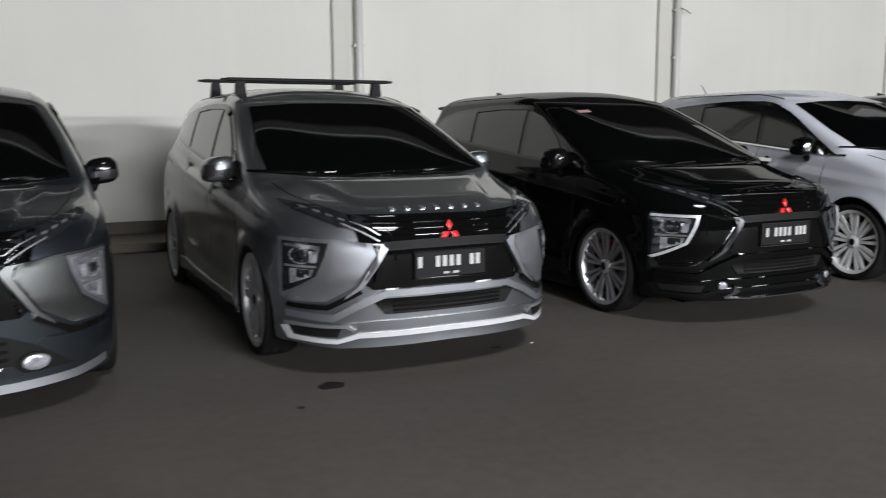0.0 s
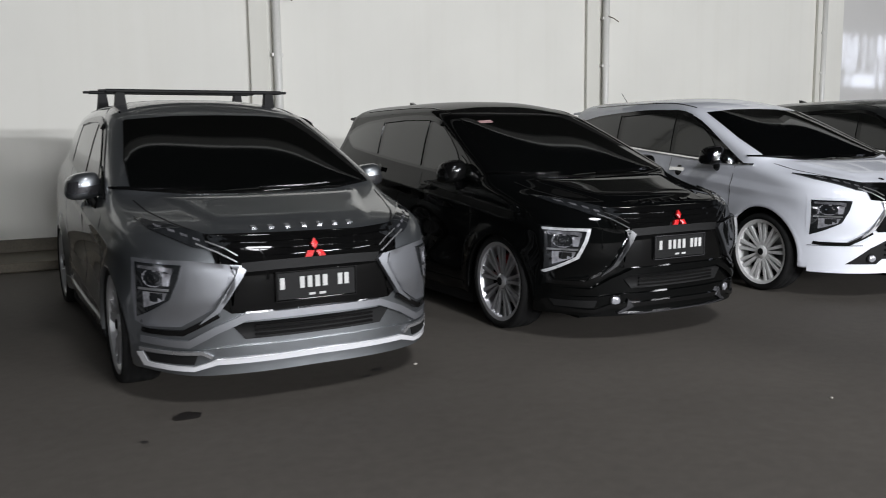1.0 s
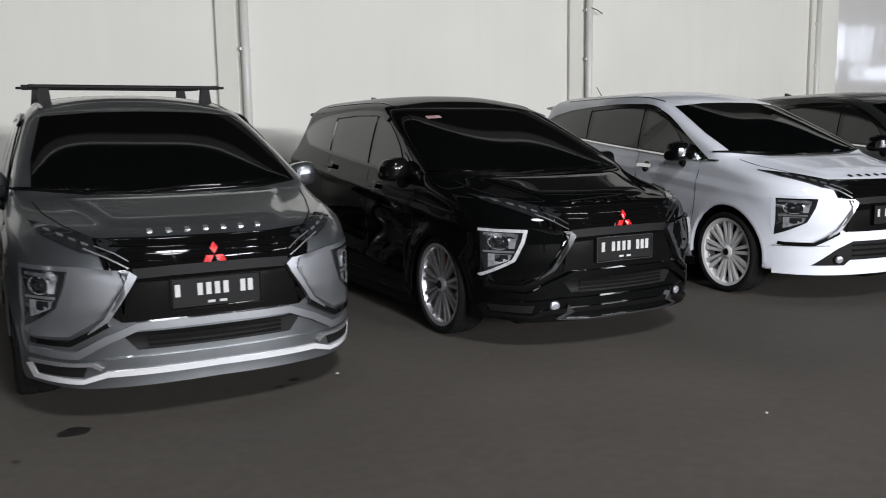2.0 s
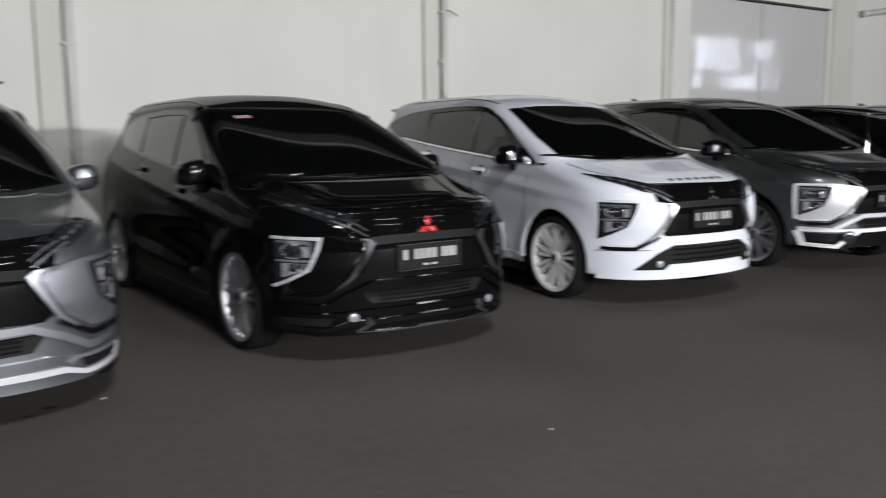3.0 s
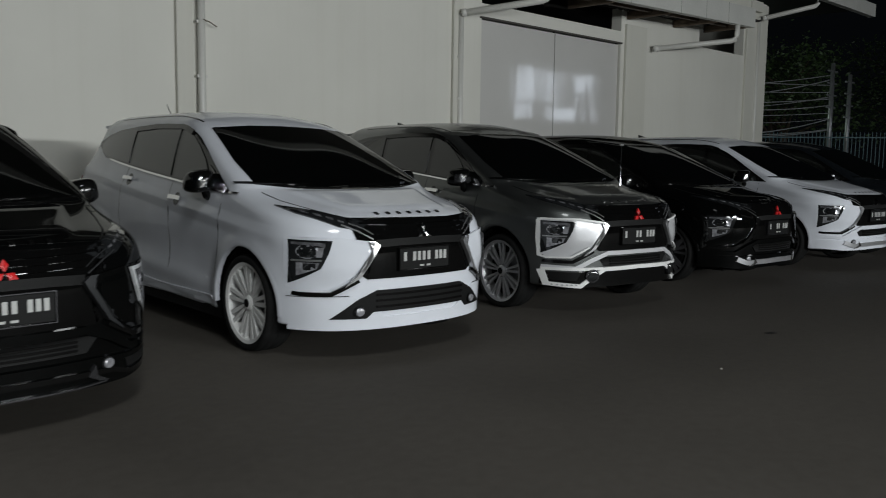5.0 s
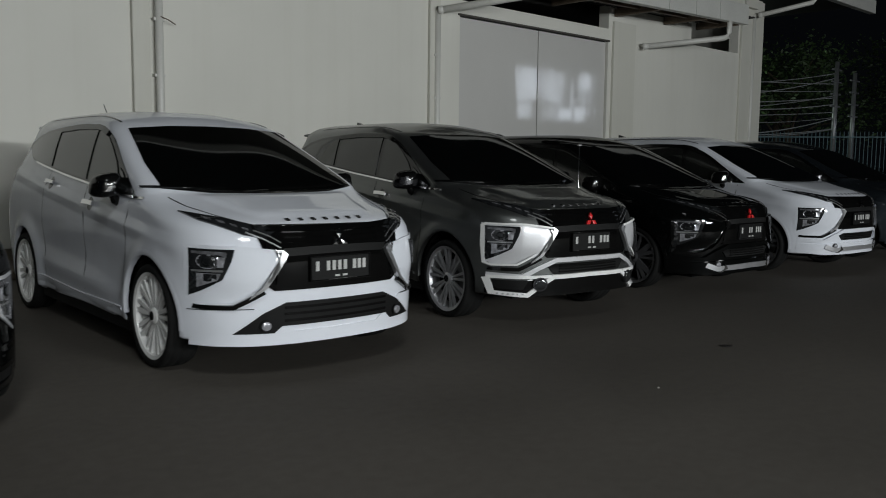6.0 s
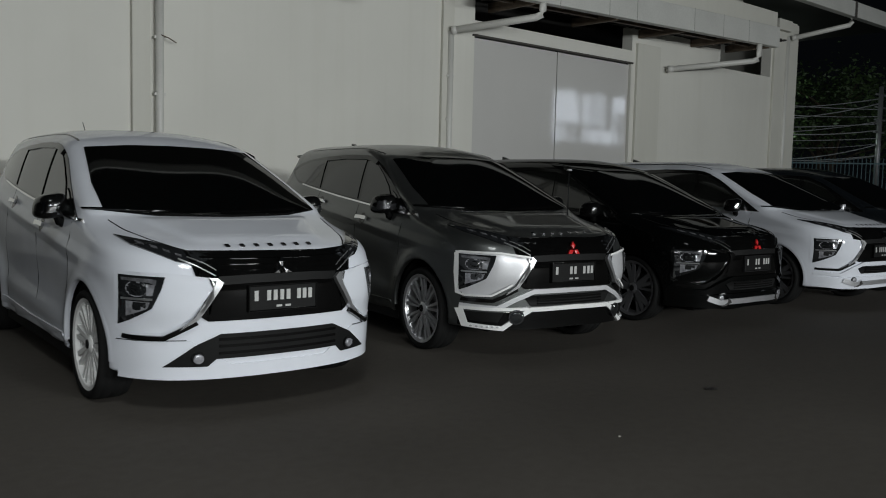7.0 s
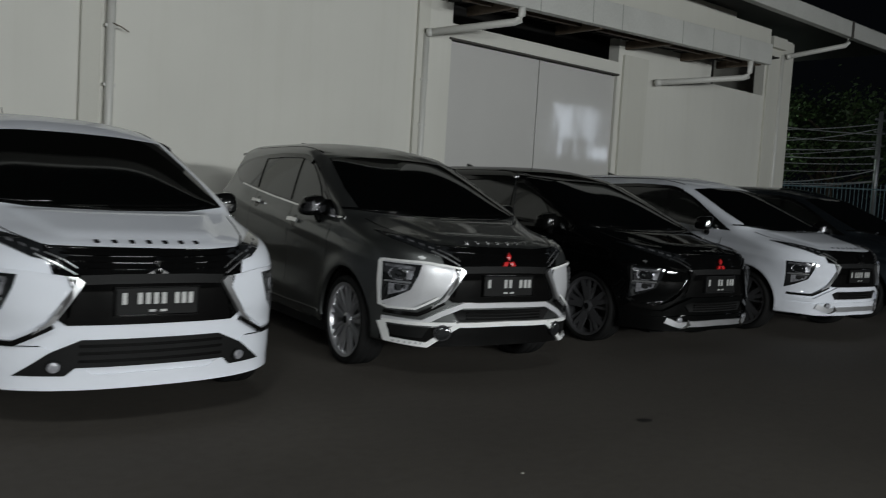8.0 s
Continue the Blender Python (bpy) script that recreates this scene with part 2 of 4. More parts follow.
# ---- the car: one body shape, dressed in several ways ----
# rows: height, front of the centre line, half width, depth of the nose curve, back of the centre line
STATIONS = (
    (0.245, 0.09, 0.838, 0.59, 4.28), (0.257, 0.048, 0.862, 0.63, 4.34), (0.285, 0.040, 0.867, 0.64, 4.39), (0.35, 0.035, 0.870, 0.64, 4.42),
    (0.50, 0.030, 0.873, 0.64, 4.46), (0.65, 0.026, 0.875, 0.64, 4.475), (0.78, 0.032, 0.876, 0.65, 4.475), (0.86, 0.055, 0.875, 0.65, 4.465),
    (0.905, 0.085, 0.873, 0.65, 4.455), (0.94, 0.130, 0.871, 0.65, 4.450), (0.965, 0.195, 0.869, 0.64, 4.445), (0.99, 0.290, 0.867, 0.63, 4.440),
    (1.02, 0.430, 0.864, 0.60, 4.430), (1.055, 0.590, 0.858, 0.56, 4.420), (1.085, 0.725, 0.850, 0.50, 4.405), (1.11, 0.826, 0.842, 0.42, 4.395),
    (1.14, 0.897, 0.834, 0.36, 4.380), (1.20, 1.027, 0.818, 0.335, 4.350), (1.30, 1.246, 0.788, 0.33, 4.300), (1.42, 1.508, 0.748, 0.33, 4.235),
    (1.52, 1.730, 0.708, 0.33, 4.180), (1.57, 1.846, 0.680, 0.34, 4.190), (1.610, 1.960, 0.650, 0.38, 4.170), (1.650, 2.085, 0.600, 0.46, 4.120),
    (1.678, 2.205, 0.530, 0.52, 4.050), (1.697, 2.320, 0.430, 0.54, 3.930), (1.708, 2.470, 0.300, 0.52, 3.750), (1.714, 2.640, 0.140, 0.40, 3.450), (1.715, 2.760, 0.010, 0.10, 3.100),
)
AXLES, WHEEL_R, ARCH_R = (0.862, 3.62), 0.335, 0.390
NOSE = 2.5


def station(u):
    """A station between the rows, smooth in between."""
    i = min(int(u), len(STATIONS) - 2)
    f = u - i
    a, b, c, d = (STATIONS[max(0, min(len(STATIONS) - 1, j))] for j in (i - 1, i, i + 1, i + 2))
    return [0.5 * (2 * q + (r - p) * f + (2 * p - 5 * q + 4 * r - s) * f * f + (3 * q - p - 3 * r + s) * f ** 3) for p, q, r, s in zip(a, b, c, d)]


def flank(y, z):
    """How far the side stands out from the plain form: creases, hollow doors, flared arches."""
    if z > 1.22 or y < 0.35:
        return 0.0
    fade = min(1.0, (y - 0.35) / 0.35) * min(1.0, (4.4 - y) / 0.3) if y < 4.4 else 0.0
    d = 0.0
    line = 0.865 + 0.105 * (y - 1.0)
    d += 0.014 * max(0.0, 1 - abs(z - line) / 0.07)
    door = max(0.0, 1 - ((y - 2.25) / 1.0) ** 4)
    d -= 0.016 * door * math.exp(-((z - 0.62) / 0.13) ** 2)
    d += 0.012 * door * max(0.0, 1 - abs(z - 0.40 - 0.05 * (y - 1.4)) / 0.09)
    for ax in AXLES:
        r = math.hypot(y - ax, z - WHEEL_R)
        d += 0.024 * math.exp(-((r - ARCH_R - 0.02) / 0.075) ** 2)
    return d * fade


def ease(f):
    f = min(1.0, max(0.0, f))
    return f * f * (3 - 2 * f)


def nose_power(z):
    """How square the plan of the nose is at a height."""
    return NOSE + 1.4 * ease((z - 1.03) / 0.14) - 1.2 * ease((z - 1.58) / 0.10)


FINE = np.array([station(k / 60) for k in range(60 * (len(STATIONS) - 1) + 1)])


def nose_depth(x, z):
    """How far back the front of the body lies at a side and a height."""
    z = max(z, 0.285)
    yf, w, d = (float(np.interp(z, FINE[:, 0], FINE[:, i])) for i in (1, 2, 3))
    n = nose_power(z)
    x, y = abs(x), yf
    for _ in range(3):
        s = min(0.9985, max(0.0, x - (flank(y, z) if x > 0.7 else 0.0)) / w) ** (n / 2)
        y = yf + d * (1 - math.sqrt(1 - s * s) ** (2 / n))
    return y


def body_form(cut):
    bm = bmesh.new()
    n_front, n_side, n_back = 60, 112, 10
    rings = []
    us = []
    u = 0.0
    while u < len(STATIONS) - 1:
        us.append(u)
        u += 0.2 if u < 8 else (0.34 if u < 22 else 0.5)
    us.append(len(STATIONS) - 1)
    for u in us:
        z, yf, w, d, yr = station(u)
        nose, taper = nose_power(z), 0.04 + 0.06 * ease((z - 1.12) / 0.3)
        half = []
        for k in range(n_front):
            a = math.pi / 2 * k / n_front
            x = w * math.sin(a) ** (2 / nose)
            y = yf + d * (1 - max(0.0, math.cos(a)) ** (2 / nose))
            half.append((x, y))
        rear = min(0.32, d)
        y0, y1 = yf + d, yr - rear
        for k in range(n_side):
            y = y0 + (y1 - y0) * k / n_side
            half.append((w - taper * max(0.0, (y - 2.7) / 1.6) ** 2, y))
        we = half[-1][0]
        for k in range(n_back + 1):
            a = math.pi / 2 * k / n_back
            half.append((we * max(0.0, math.cos(a)) ** (2 / 3.0), y1 + rear * math.sin(a) ** (2 / 3.0)))
        loop = [bm.verts.new((x + (flank(y, z) if x > 0.7 else 0), y, z)) for x, y in half]
        loop += [bm.verts.new((-v.co.x, v.co.y, v.co.z)) for v in loop[-2:0:-1]]
        for v in loop:
            if 0.96 < z < 1.11 and v.co.y < 1.3:
                crease = 0.40 + 1.4 * (z - 0.95)
                v.co.z += 0.013 * ease((crease - abs(v.co.x)) / 0.07) * ease((z - 0.97) / 0.03) * ease((1.108 - z) / 0.03)
        rings.append(loop)
    m = len(rings[0])
    for a, b in zip(rings, rings[1:]):
        for k in range(m):
            bm.faces.new((a[k], a[(k + 1) % m], b[(k + 1) % m], b[k]))
    bm.faces.new(rings[-1])
    if cut:
        for v in bm.verts:
            if abs(v.co.x) > 0.6:
                for ax in AXLES:
                    dy, dz = v.co.y - ax, v.co.z - WHEEL_R
                    r = math.hypot(dy, dz)
                    if abs(r - ARCH_R) < 0.020 and r > 0:
                        v.co.y, v.co.z = ax + dy * ARCH_R / r, WHEEL_R + dz * ARCH_R / r
        gone = []
        for f in bm.faces:
            c = f.calc_center_median()
            if abs(c.x) > 0.55 and any(math.hypot(c.y - ax, c.z - WHEEL_R) < ARCH_R + 0.010 for ax in AXLES):
                gone.append(f)
        bmesh.ops.delete(bm, geom=gone, context="FACES")
    bmesh.ops.recalc_face_normals(bm, faces=bm.faces)
    for f in bm.faces:
        f.smooth = True
    return bm


SHELL = body_form(False)
SHELL_TREE = BVHTree.FromBMesh(SHELL)


def on_front(a, b, off):
    e = 0.004
    dx = (nose_depth(a + e, b) - nose_depth(a - e, b)) / (2 * e)
    dz = (nose_depth(a, b + e) - nose_depth(a, b - e)) / (2 * e)
    return Vector((a, nose_depth(a, b), b)) + Vector((dx, -1, dz)).normalized() * off


def on_pod(a, b, off):
    """Like on_front, but running flush with the wing towards the sides."""
    return on_front(a, b, off * (1 - 0.92 * ease((abs(a) - 0.62) / 0.21)))


def on_folded_pod(a, b, off):
    """The pod's face, folded back towards its lower edge."""
    return on_pod(a, b, off - 0.022 * ease((0.64 - b) / 0.14))


def on_left(a, b, off):
    hit, normal, _, _ = SHELL_TREE.ray_cast(Vector((-2, a, b)), Vector((1, 0, 0)))
    if hit is None:
        hit, normal, _, _ = SHELL_TREE.find_nearest(Vector((-0.8, a, b)))
    if normal.x > 0:
        normal = -normal
    return hit + normal * off


def on_right(a, b, off):
    p = on_left(a, b, off)
    return Vector((-p.x, p.y, p.z))


def on_back(a, b, off):
    hit, normal, _, _ = SHELL_TREE.ray_cast(Vector((a, 6, b)), Vector((0, -1, 0)))
    if hit is None:
        hit, normal, _, _ = SHELL_TREE.find_nearest(Vector((a, 4.3, b)))
    if normal.y < 0:
        normal = -normal
    return hit + normal * off


def on_top(a, b, off):
    hit, normal, _, _ = SHELL_TREE.ray_cast(Vector((a, b, 3)), Vector((0, 0, -1)))
    return hit + normal * (off if normal.z > 0 else -off)


def sheet(bm, flat, place, off, thick, dish):
    """Lay a flat mesh on the body and give it a rim."""
    edge = [e for e in bm.edges if e.is_boundary]
    rim = {v for e in edge for v in e.verts}
    wall_top, wall_low = {}, {}
    for v in list(bm.verts):
        a, b = flat[v]
        v.co = place(a, b, off - (0 if v in rim else dish))
        if v in rim:
            wall_top[v], wall_low[v] = bm.verts.new(v.co), bm.verts.new(place(a, b, off - thick))
    out = place(*flat[next(iter(rim))], 1.0) - place(*flat[next(iter(rim))], 0.0)
    bm.normal_update()
    faces = list(bm.faces)
    if sum(f.normal.dot(out) for f in faces) < 0:
        bmesh.ops.reverse_faces(bm, faces=faces)
    for f in faces:
        f.smooth = True
    for e in edge:
        f = e.link_faces[0]
        p, q = e.verts
        i, j = list(f.verts).index(p), list(f.verts).index(q)
        if (i + 1) % len(f.verts) != j:
            p, q = q, p
        bm.faces.new((wall_top[q], wall_top[p], wall_low[p], wall_low[q]))
    return bm


class Stripe:
    """A stripe of one width along a line."""

    def __init__(self, pts, width):
        self.pts, self.width = [Vector(p) for p in pts], width


def patch(poly, place, off, thick=0.012, cell=0.05, dish=0.0):
    """A shaped panel: an outline or a stripe laid on the body by place(), off metres proud, with a rim of its own thickness."""
    bm = bmesh.new()
    if isinstance(poly, Stripe):
        pts = poly.pts
        rows = []
        for i, p in enumerate(pts):
            d0 = (p - pts[i - 1]).normalized() if i else (pts[1] - p).normalized()
            d1 = (pts[i + 1] - p).normalized() if i < len(pts) - 1 else d0
            d = (d0 + d1).normalized()
            n = Vector((-d.y, d.x)) * poly.width / 2 / max(0.5, d.dot(d0))
            rows.append((p, n))
        strip = []
        for (p, n), (q, m) in zip(rows, rows[1:]):
            k = max(1, int((q - p).length / cell))
            strip += [(p.lerp(q, i / k), n.lerp(m, i / k)) for i in range(k)]
        strip.append(rows[-1])
        flat, last = {}, None
        for p, n in strip:
            pair = [bm.verts.new((0, 0, 0)) for _ in range(2)]
            flat[pair[0]], flat[pair[1]] = (p.x + n.x, p.y + n.y), (p.x - n.x, p.y - n.y)
            if last:
                bm.faces.new((last[0], last[1], pair[1], pair[0]))
            last = pair
        return sheet(bm, flat, place, off, thick, 0.0)
    vs = [bm.verts.new((a, 0, b)) for a, b in poly]
    bmesh.ops.triangulate(bm, faces=[bm.faces.new(vs)])
    for axis, (lo, hi) in ((0, (min(p[0] for p in poly), max(p[0] for p in poly))), (2, (min(p[1] for p in poly), max(p[1] for p in poly)))):
        k = math.floor(lo / cell) + 1
        while k * cell < hi:
            co, no = [0, 0, 0], [0, 0, 0]
            co[axis], no[axis] = k * cell, 1
            bmesh.ops.bisect_plane(bm, geom=bm.verts[:] + bm.edges[:] + bm.faces[:], plane_co=co, plane_no=no)
            k += 1
    bmesh.ops.remove_doubles(bm, verts=bm.verts, dist=0.0005)
    return sheet(bm, {v: (v.co.x, v.co.z) for v in bm.verts}, place, off, thick, dish)


def arch_lip(ax, place):
    """The rounded edge of a wheel arch, from the panel over the edge and inwards."""
    bm = bmesh.new()
    rows = []
    for k in range(45):
        a = radians(-5 + 190 * k / 44)
        c, s = math.cos(a), math.sin(a)
        ring = []
        for r, off in ((ARCH_R + 0.040, 0.0005), (ARCH_R + 0.026, 0.002), (ARCH_R + 0.008, 0.004), (ARCH_R, 0.002), (ARCH_R - 0.002, -0.03)):
            zz = max(0.25, WHEEL_R + r * s)
            ring.append(bm.verts.new(place(ax + r * c, zz, off)))
        rows.append(ring)
    for p, q in zip(rows, rows[1:]):
        for i in range(4):
            bm.faces.new((p[i], p[i + 1], q[i + 1], q[i])).smooth = True
    bmesh.ops.recalc_face_normals(bm, faces=bm.faces)
    return bm


def band(pts, width):
    return Stripe(pts, width)


def flip(poly):
    if isinstance(poly, Stripe):
        return Stripe([(-p.x, p.y) for p in poly.pts], poly.width)
    return [(-a, b) for a, b in poly][::-1]


# outlines in the front view: side, height
GRILLE = [(-0.525, 0.938), (-0.30, 0.928), (0.0, 0.924), (0.30, 0.928), (0.525, 0.938), (0.47, 0.875), (0.372, 0.782), (0.372, 0.755), (0.475, 0.585), (0.43, 0.553), (-0.43, 0.553), (-0.475, 0.585), (-0.372, 0.755), (-0.372, 0.782), (-0.47, 0.875)]
POD = [(0.385, 0.790), (0.60, 0.818), (0.836, 0.830), (0.842, 0.66), (0.836, 0.505), (0.80, 0.485), (0.655, 0.492), (0.515, 0.580), (0.395, 0.755)]
LAMP = [(0.825, 0.810), (0.632, 0.799), (0.650, 0.735), (0.692, 0.630), (0.828, 0.528)]
CHROME_X = [(0.385, 0.792), (0.354, 0.768), (0.372, 0.735), (0.480, 0.570), (0.570, 0.508), (0.560, 0.524), (0.500, 0.580), (0.408, 0.735), (0.402, 0.765), (0.430, 0.795)]
UPLAMP = [(0.775, 1.008), (0.64, 0.978), (0.52, 0.942), (0.44, 0.925), (0.40, 0.90), (0.47, 0.865), (0.58, 0.885), (0.745, 0.966)]
SCREEN = [(-0.722, 1.146), (-0.45, 1.118), (0.0, 1.108), (0.45, 1.118), (0.722, 1.146), (0.695, 1.30), (0.600, 1.542), (0.30, 1.566), (0.0, 1.572), (-0.30, 1.566), (-0.600, 1.542), (-0.695, 1.30)]
# side view: back from the nose, height
DAYLIGHT = [(1.10, 1.080), (1.30, 1.196), (1.47, 1.294), (1.63, 1.386), (1.78, 1.462), (1.88, 1.502), (1.99, 1.536), (2.10, 1.560), (2.22, 1.575), (2.45, 1.585), (2.7, 1.587), (3.1, 1.572), (3.50, 1.548), (3.78, 1.505), (3.97, 1.445), (3.96, 1.410), (3.80, 1.345), (3.66, 1.302), (3.50, 1.285), (3.1, 1.243), (2.5, 1.183), (2.0, 1.140), (1.4, 1.088)]
GLASS_FRONT = [(1.38, 1.112), (1.57, 1.30), (1.72, 1.396), (1.85, 1.462), (1.97, 1.508), (2.08, 1.536), (2.03, 1.163)]
GLASS_REAR = [(2.10, 1.172), (2.15, 1.546), (2.6, 1.552), (2.97, 1.540), (2.93, 1.248), (2.5, 1.205)]
GLASS_QUARTER = [(3.00, 1.257), (3.05, 1.543), (3.45, 1.522), (3.72, 1.478), (3.90, 1.422), (3.76, 1.352), (3.62, 1.314), (3.48, 1.300), (3.2, 1.272)]
GLASS_CORNER = [(1.20, 1.104), (1.41, 1.232), (1.48, 1.262), (1.33, 1.110)]
BELT = [(1.0, 1.070), (1.4, 1.088), (2.0, 1.140), (2.5, 1.183), (3.1, 1.243), (3.5, 1.285)]

CACHE = {}


def cached(key, make):
    if key not in CACHE:
        CACHE[key] = mesh_of(key, make(), None)
    me = CACHE[key].copy()
    return me


def shaped(name, make, material, parent, label="", z=0.0, key=None):
    me = cached(key or name, make)
    me.name = name
    me.materials.append(material)
    return part(name, me, None, parent, label, z=z)


def rim_form(style):
    """The alloy: barrel, lip and spokes, turned round X with its face towards -X."""
    bm = lathe([(0.02, 0.235), (-0.075, 0.232), (-0.088, 0.244), (-0.093, 0.240), (-0.086, 0.220), (-0.06, 0.212), (0.02, 0.210)], 48)

    def spoke(a0, r0, w0, a1, r1, w1, x0=-0.062, x1=-0.078, t=0.022):
        quad = []
        for a, r, w, x in ((a0, r0, w0, x0), (a1, r1, w1, x1)):
            c, s = math.cos(a), math.sin(a)
            for side in (-1, 1):
                quad.append(Vector((x, r * c - side * w * s, r * s + side * w * c)))
        top = [bm.verts.new(p) for p in quad]
        low = [bm.verts.new(p + Vector((t, 0, 0))) for p in quad]
        bm.faces.new((top[0], top[1], top[3], top[2]))
        for i, j in ((0, 2), (3, 1), (1, 0), (2, 3)):
            bm.faces.new((top[i], top[j], low[j], low[i]))

    if style == "mesh":
        for k in range(9):
            a = 2 * math.pi * k / 9
            spoke(a - 0.20, 0.036, 0.0085, a - 0.124, 0.224, 0.0132, t=0.03)
            spoke(a + 0.20, 0.036, 0.0085, a + 0.124, 0.224, 0.0132, t=0.03)
    elif style == "turbine":
        for k in range(9):
            a = 2 * math.pi * k / 9
            spoke(a - 0.10, 0.050, 0.0065, a - 0.12, 0.226, 0.011)
            spoke(a + 0.14, 0.050, 0.0065, a + 0.13, 0.226, 0.011)
    else:
        for k in range(5):
            a = 2 * math.pi * k / 5
            spoke(a, 0.04, 0.028, a - 0.16, 0.222, 0.020)
            spoke(a, 0.04, 0.020, a + 0.17, 0.222, 0.016)
            spoke(a + 0.45, 0.06, 0.008, a + 0.47, 0.222, 0.012, -0.05, -0.066)
    for v in bm.verts:
        v.co.y, v.co.z = v.co.y * 1.16, v.co.z * 1.16
    hub = lathe([(-0.02, 0.055), (-0.07, 0.052), (-0.080, 0.034), (-0.082, 0.001)], 24)
    me = bpy.data.meshes.new("t")
    hub.to_mesh(me)
    hub.free()
    bm.from_mesh(me)
    bpy.data.meshes.remove(me)
    bmesh.ops.recalc_face_normals(bm, faces=bm.faces)
    return bm


def tyre_form():
    bm = lathe([(0.10, 0.276), (0.112, 0.290), (0.113, 0.308), (0.102, 0.324), (0.07, 0.334), (0.062, 0.328), (0.055, 0.334), (0.005, 0.335), (-0.002, 0.328), (-0.01, 0.335), (-0.055, 0.334), (-0.062, 0.328), (-0.07, 0.333), (-0.092, 0.325), (-0.102, 0.310), (-0.101, 0.292), (-0.092, 0.279), (-0.07, 0.272)], 56, False)
    bmesh.ops.recalc_face_normals(bm, faces=bm.faces)
    for f in bm.faces:
        f.smooth = True
    return bm


def wheel(parent, x, y, style, alloy, caliper):
    side = 1 if x > 0 else -1
    hub = shaped("wheel", lambda: lathe([(0.05, 0.16), (0.045, 0.165), (0.03, 0.165), (0.025, 0.16), (0.02, 0.07), (-0.02, 0.06), (-0.03, 0.001)], 32), BRAKE, parent, key="brake")
    hub.matrix_local = Matrix.Translation((x, y, WHEEL_R)) @ Matrix.Rotation(math.pi if side > 0 else 0, 4, "Z") @ Matrix.Rotation(0.37 * y + 0.2 * x, 4, "X")
    shaped("tyre", tyre_form, RUBBER, hub, key="tyre")
    shaped("rim", lambda: rim_form(style), alloy, hub, key="rim_" + style)
    shaped("centre_cap", lambda: lathe([(-0.078, 0.030), (-0.086, 0.027), (-0.087, 0.001)], 20), PLASTIC, hub, key="cap")
    if caliper:
        def cal():
            bm = bmesh.new()
            for k in range(5):
                a = 0.5 + 0.16 * k
                box(bm, -0.03, 0.125 * math.cos(a) - 0.02, 0.125 * math.sin(a) - 0.02, 0.06, 0.19 * math.cos(a), 0.19 * math.sin(a))
            return bm
        shaped("brake_caliper", cal, REDCAL, hub, key="caliper")


def mirror_form():
    bm = bmesh.new()
    bmesh.ops.create_uvsphere(bm, u_segments=20, v_segments=12, radius=1)
    for v in bm.verts:
        c = v.co.copy()
        c = Vector([math.copysign(abs(q) ** 0.62, q) for q in c])
        v.co = Vector((c.x * 0.098 * (1 - 0.12 * c.z), c.y * 0.098 + 0.025 * c.x * c.x, c.z * 0.080 + 0.012 * c.x))
    for f in bm.faces:
        f.smooth = True
    return bm


def mirror_strip():
    """The bright band wrapped round the lower half of a mirror's face."""
    bm = mirror_form()
    gone = [f for f in bm.faces if f.calc_center_median().y > -0.01 or not -0.045 < f.calc_center_median().z < 0.012]
    bmesh.ops.delete(bm, geom=gone, context="FACES")
    for v in bm.verts:
        v.co = v.co * 1.03
    return bm


def bars(rows, y, t=0.003):
    bm = bmesh.new()
    for x0, z0, x1, z1 in rows:
        box(bm, x0, y - t, z0, x1, y, z1)
    return bm


def badge_form():
    """Three lozenges round a point."""
    bm = bmesh.new()
    for a in (90, 210, 330):
        d = Vector((math.cos(radians(a)), math.sin(radians(a))))
        n = Vector((-d.y, d.x))
        pts = [d * 0.004, d * 0.034 + n * 0.0195, d * 0.064, d * 0.034 - n * 0.0195]
        top = [bm.verts.new((p.x, -0.010, p.y)) for p in pts]
        mid = bm.verts.new((d.x * 0.034, -0.014, d.y * 0.034))
        low = [bm.verts.new((p.x, 0.006, p.y)) for p in pts]
        for i in range(4):
            bm.faces.new((top[i], top[(i + 1) % 4], mid))
            bm.faces.new((top[i], low[i], low[(i + 1) % 4], top[(i + 1) % 4]))
    bmesh.ops.recalc_face_normals(bm, faces=bm.faces)
    return bm


def disc(cx, cz, r, n=14):
    return [(cx + r * math.cos(2 * math.pi * k / n), cz + r * math.sin(2 * math.pi * k / n)) for k in range(n)]


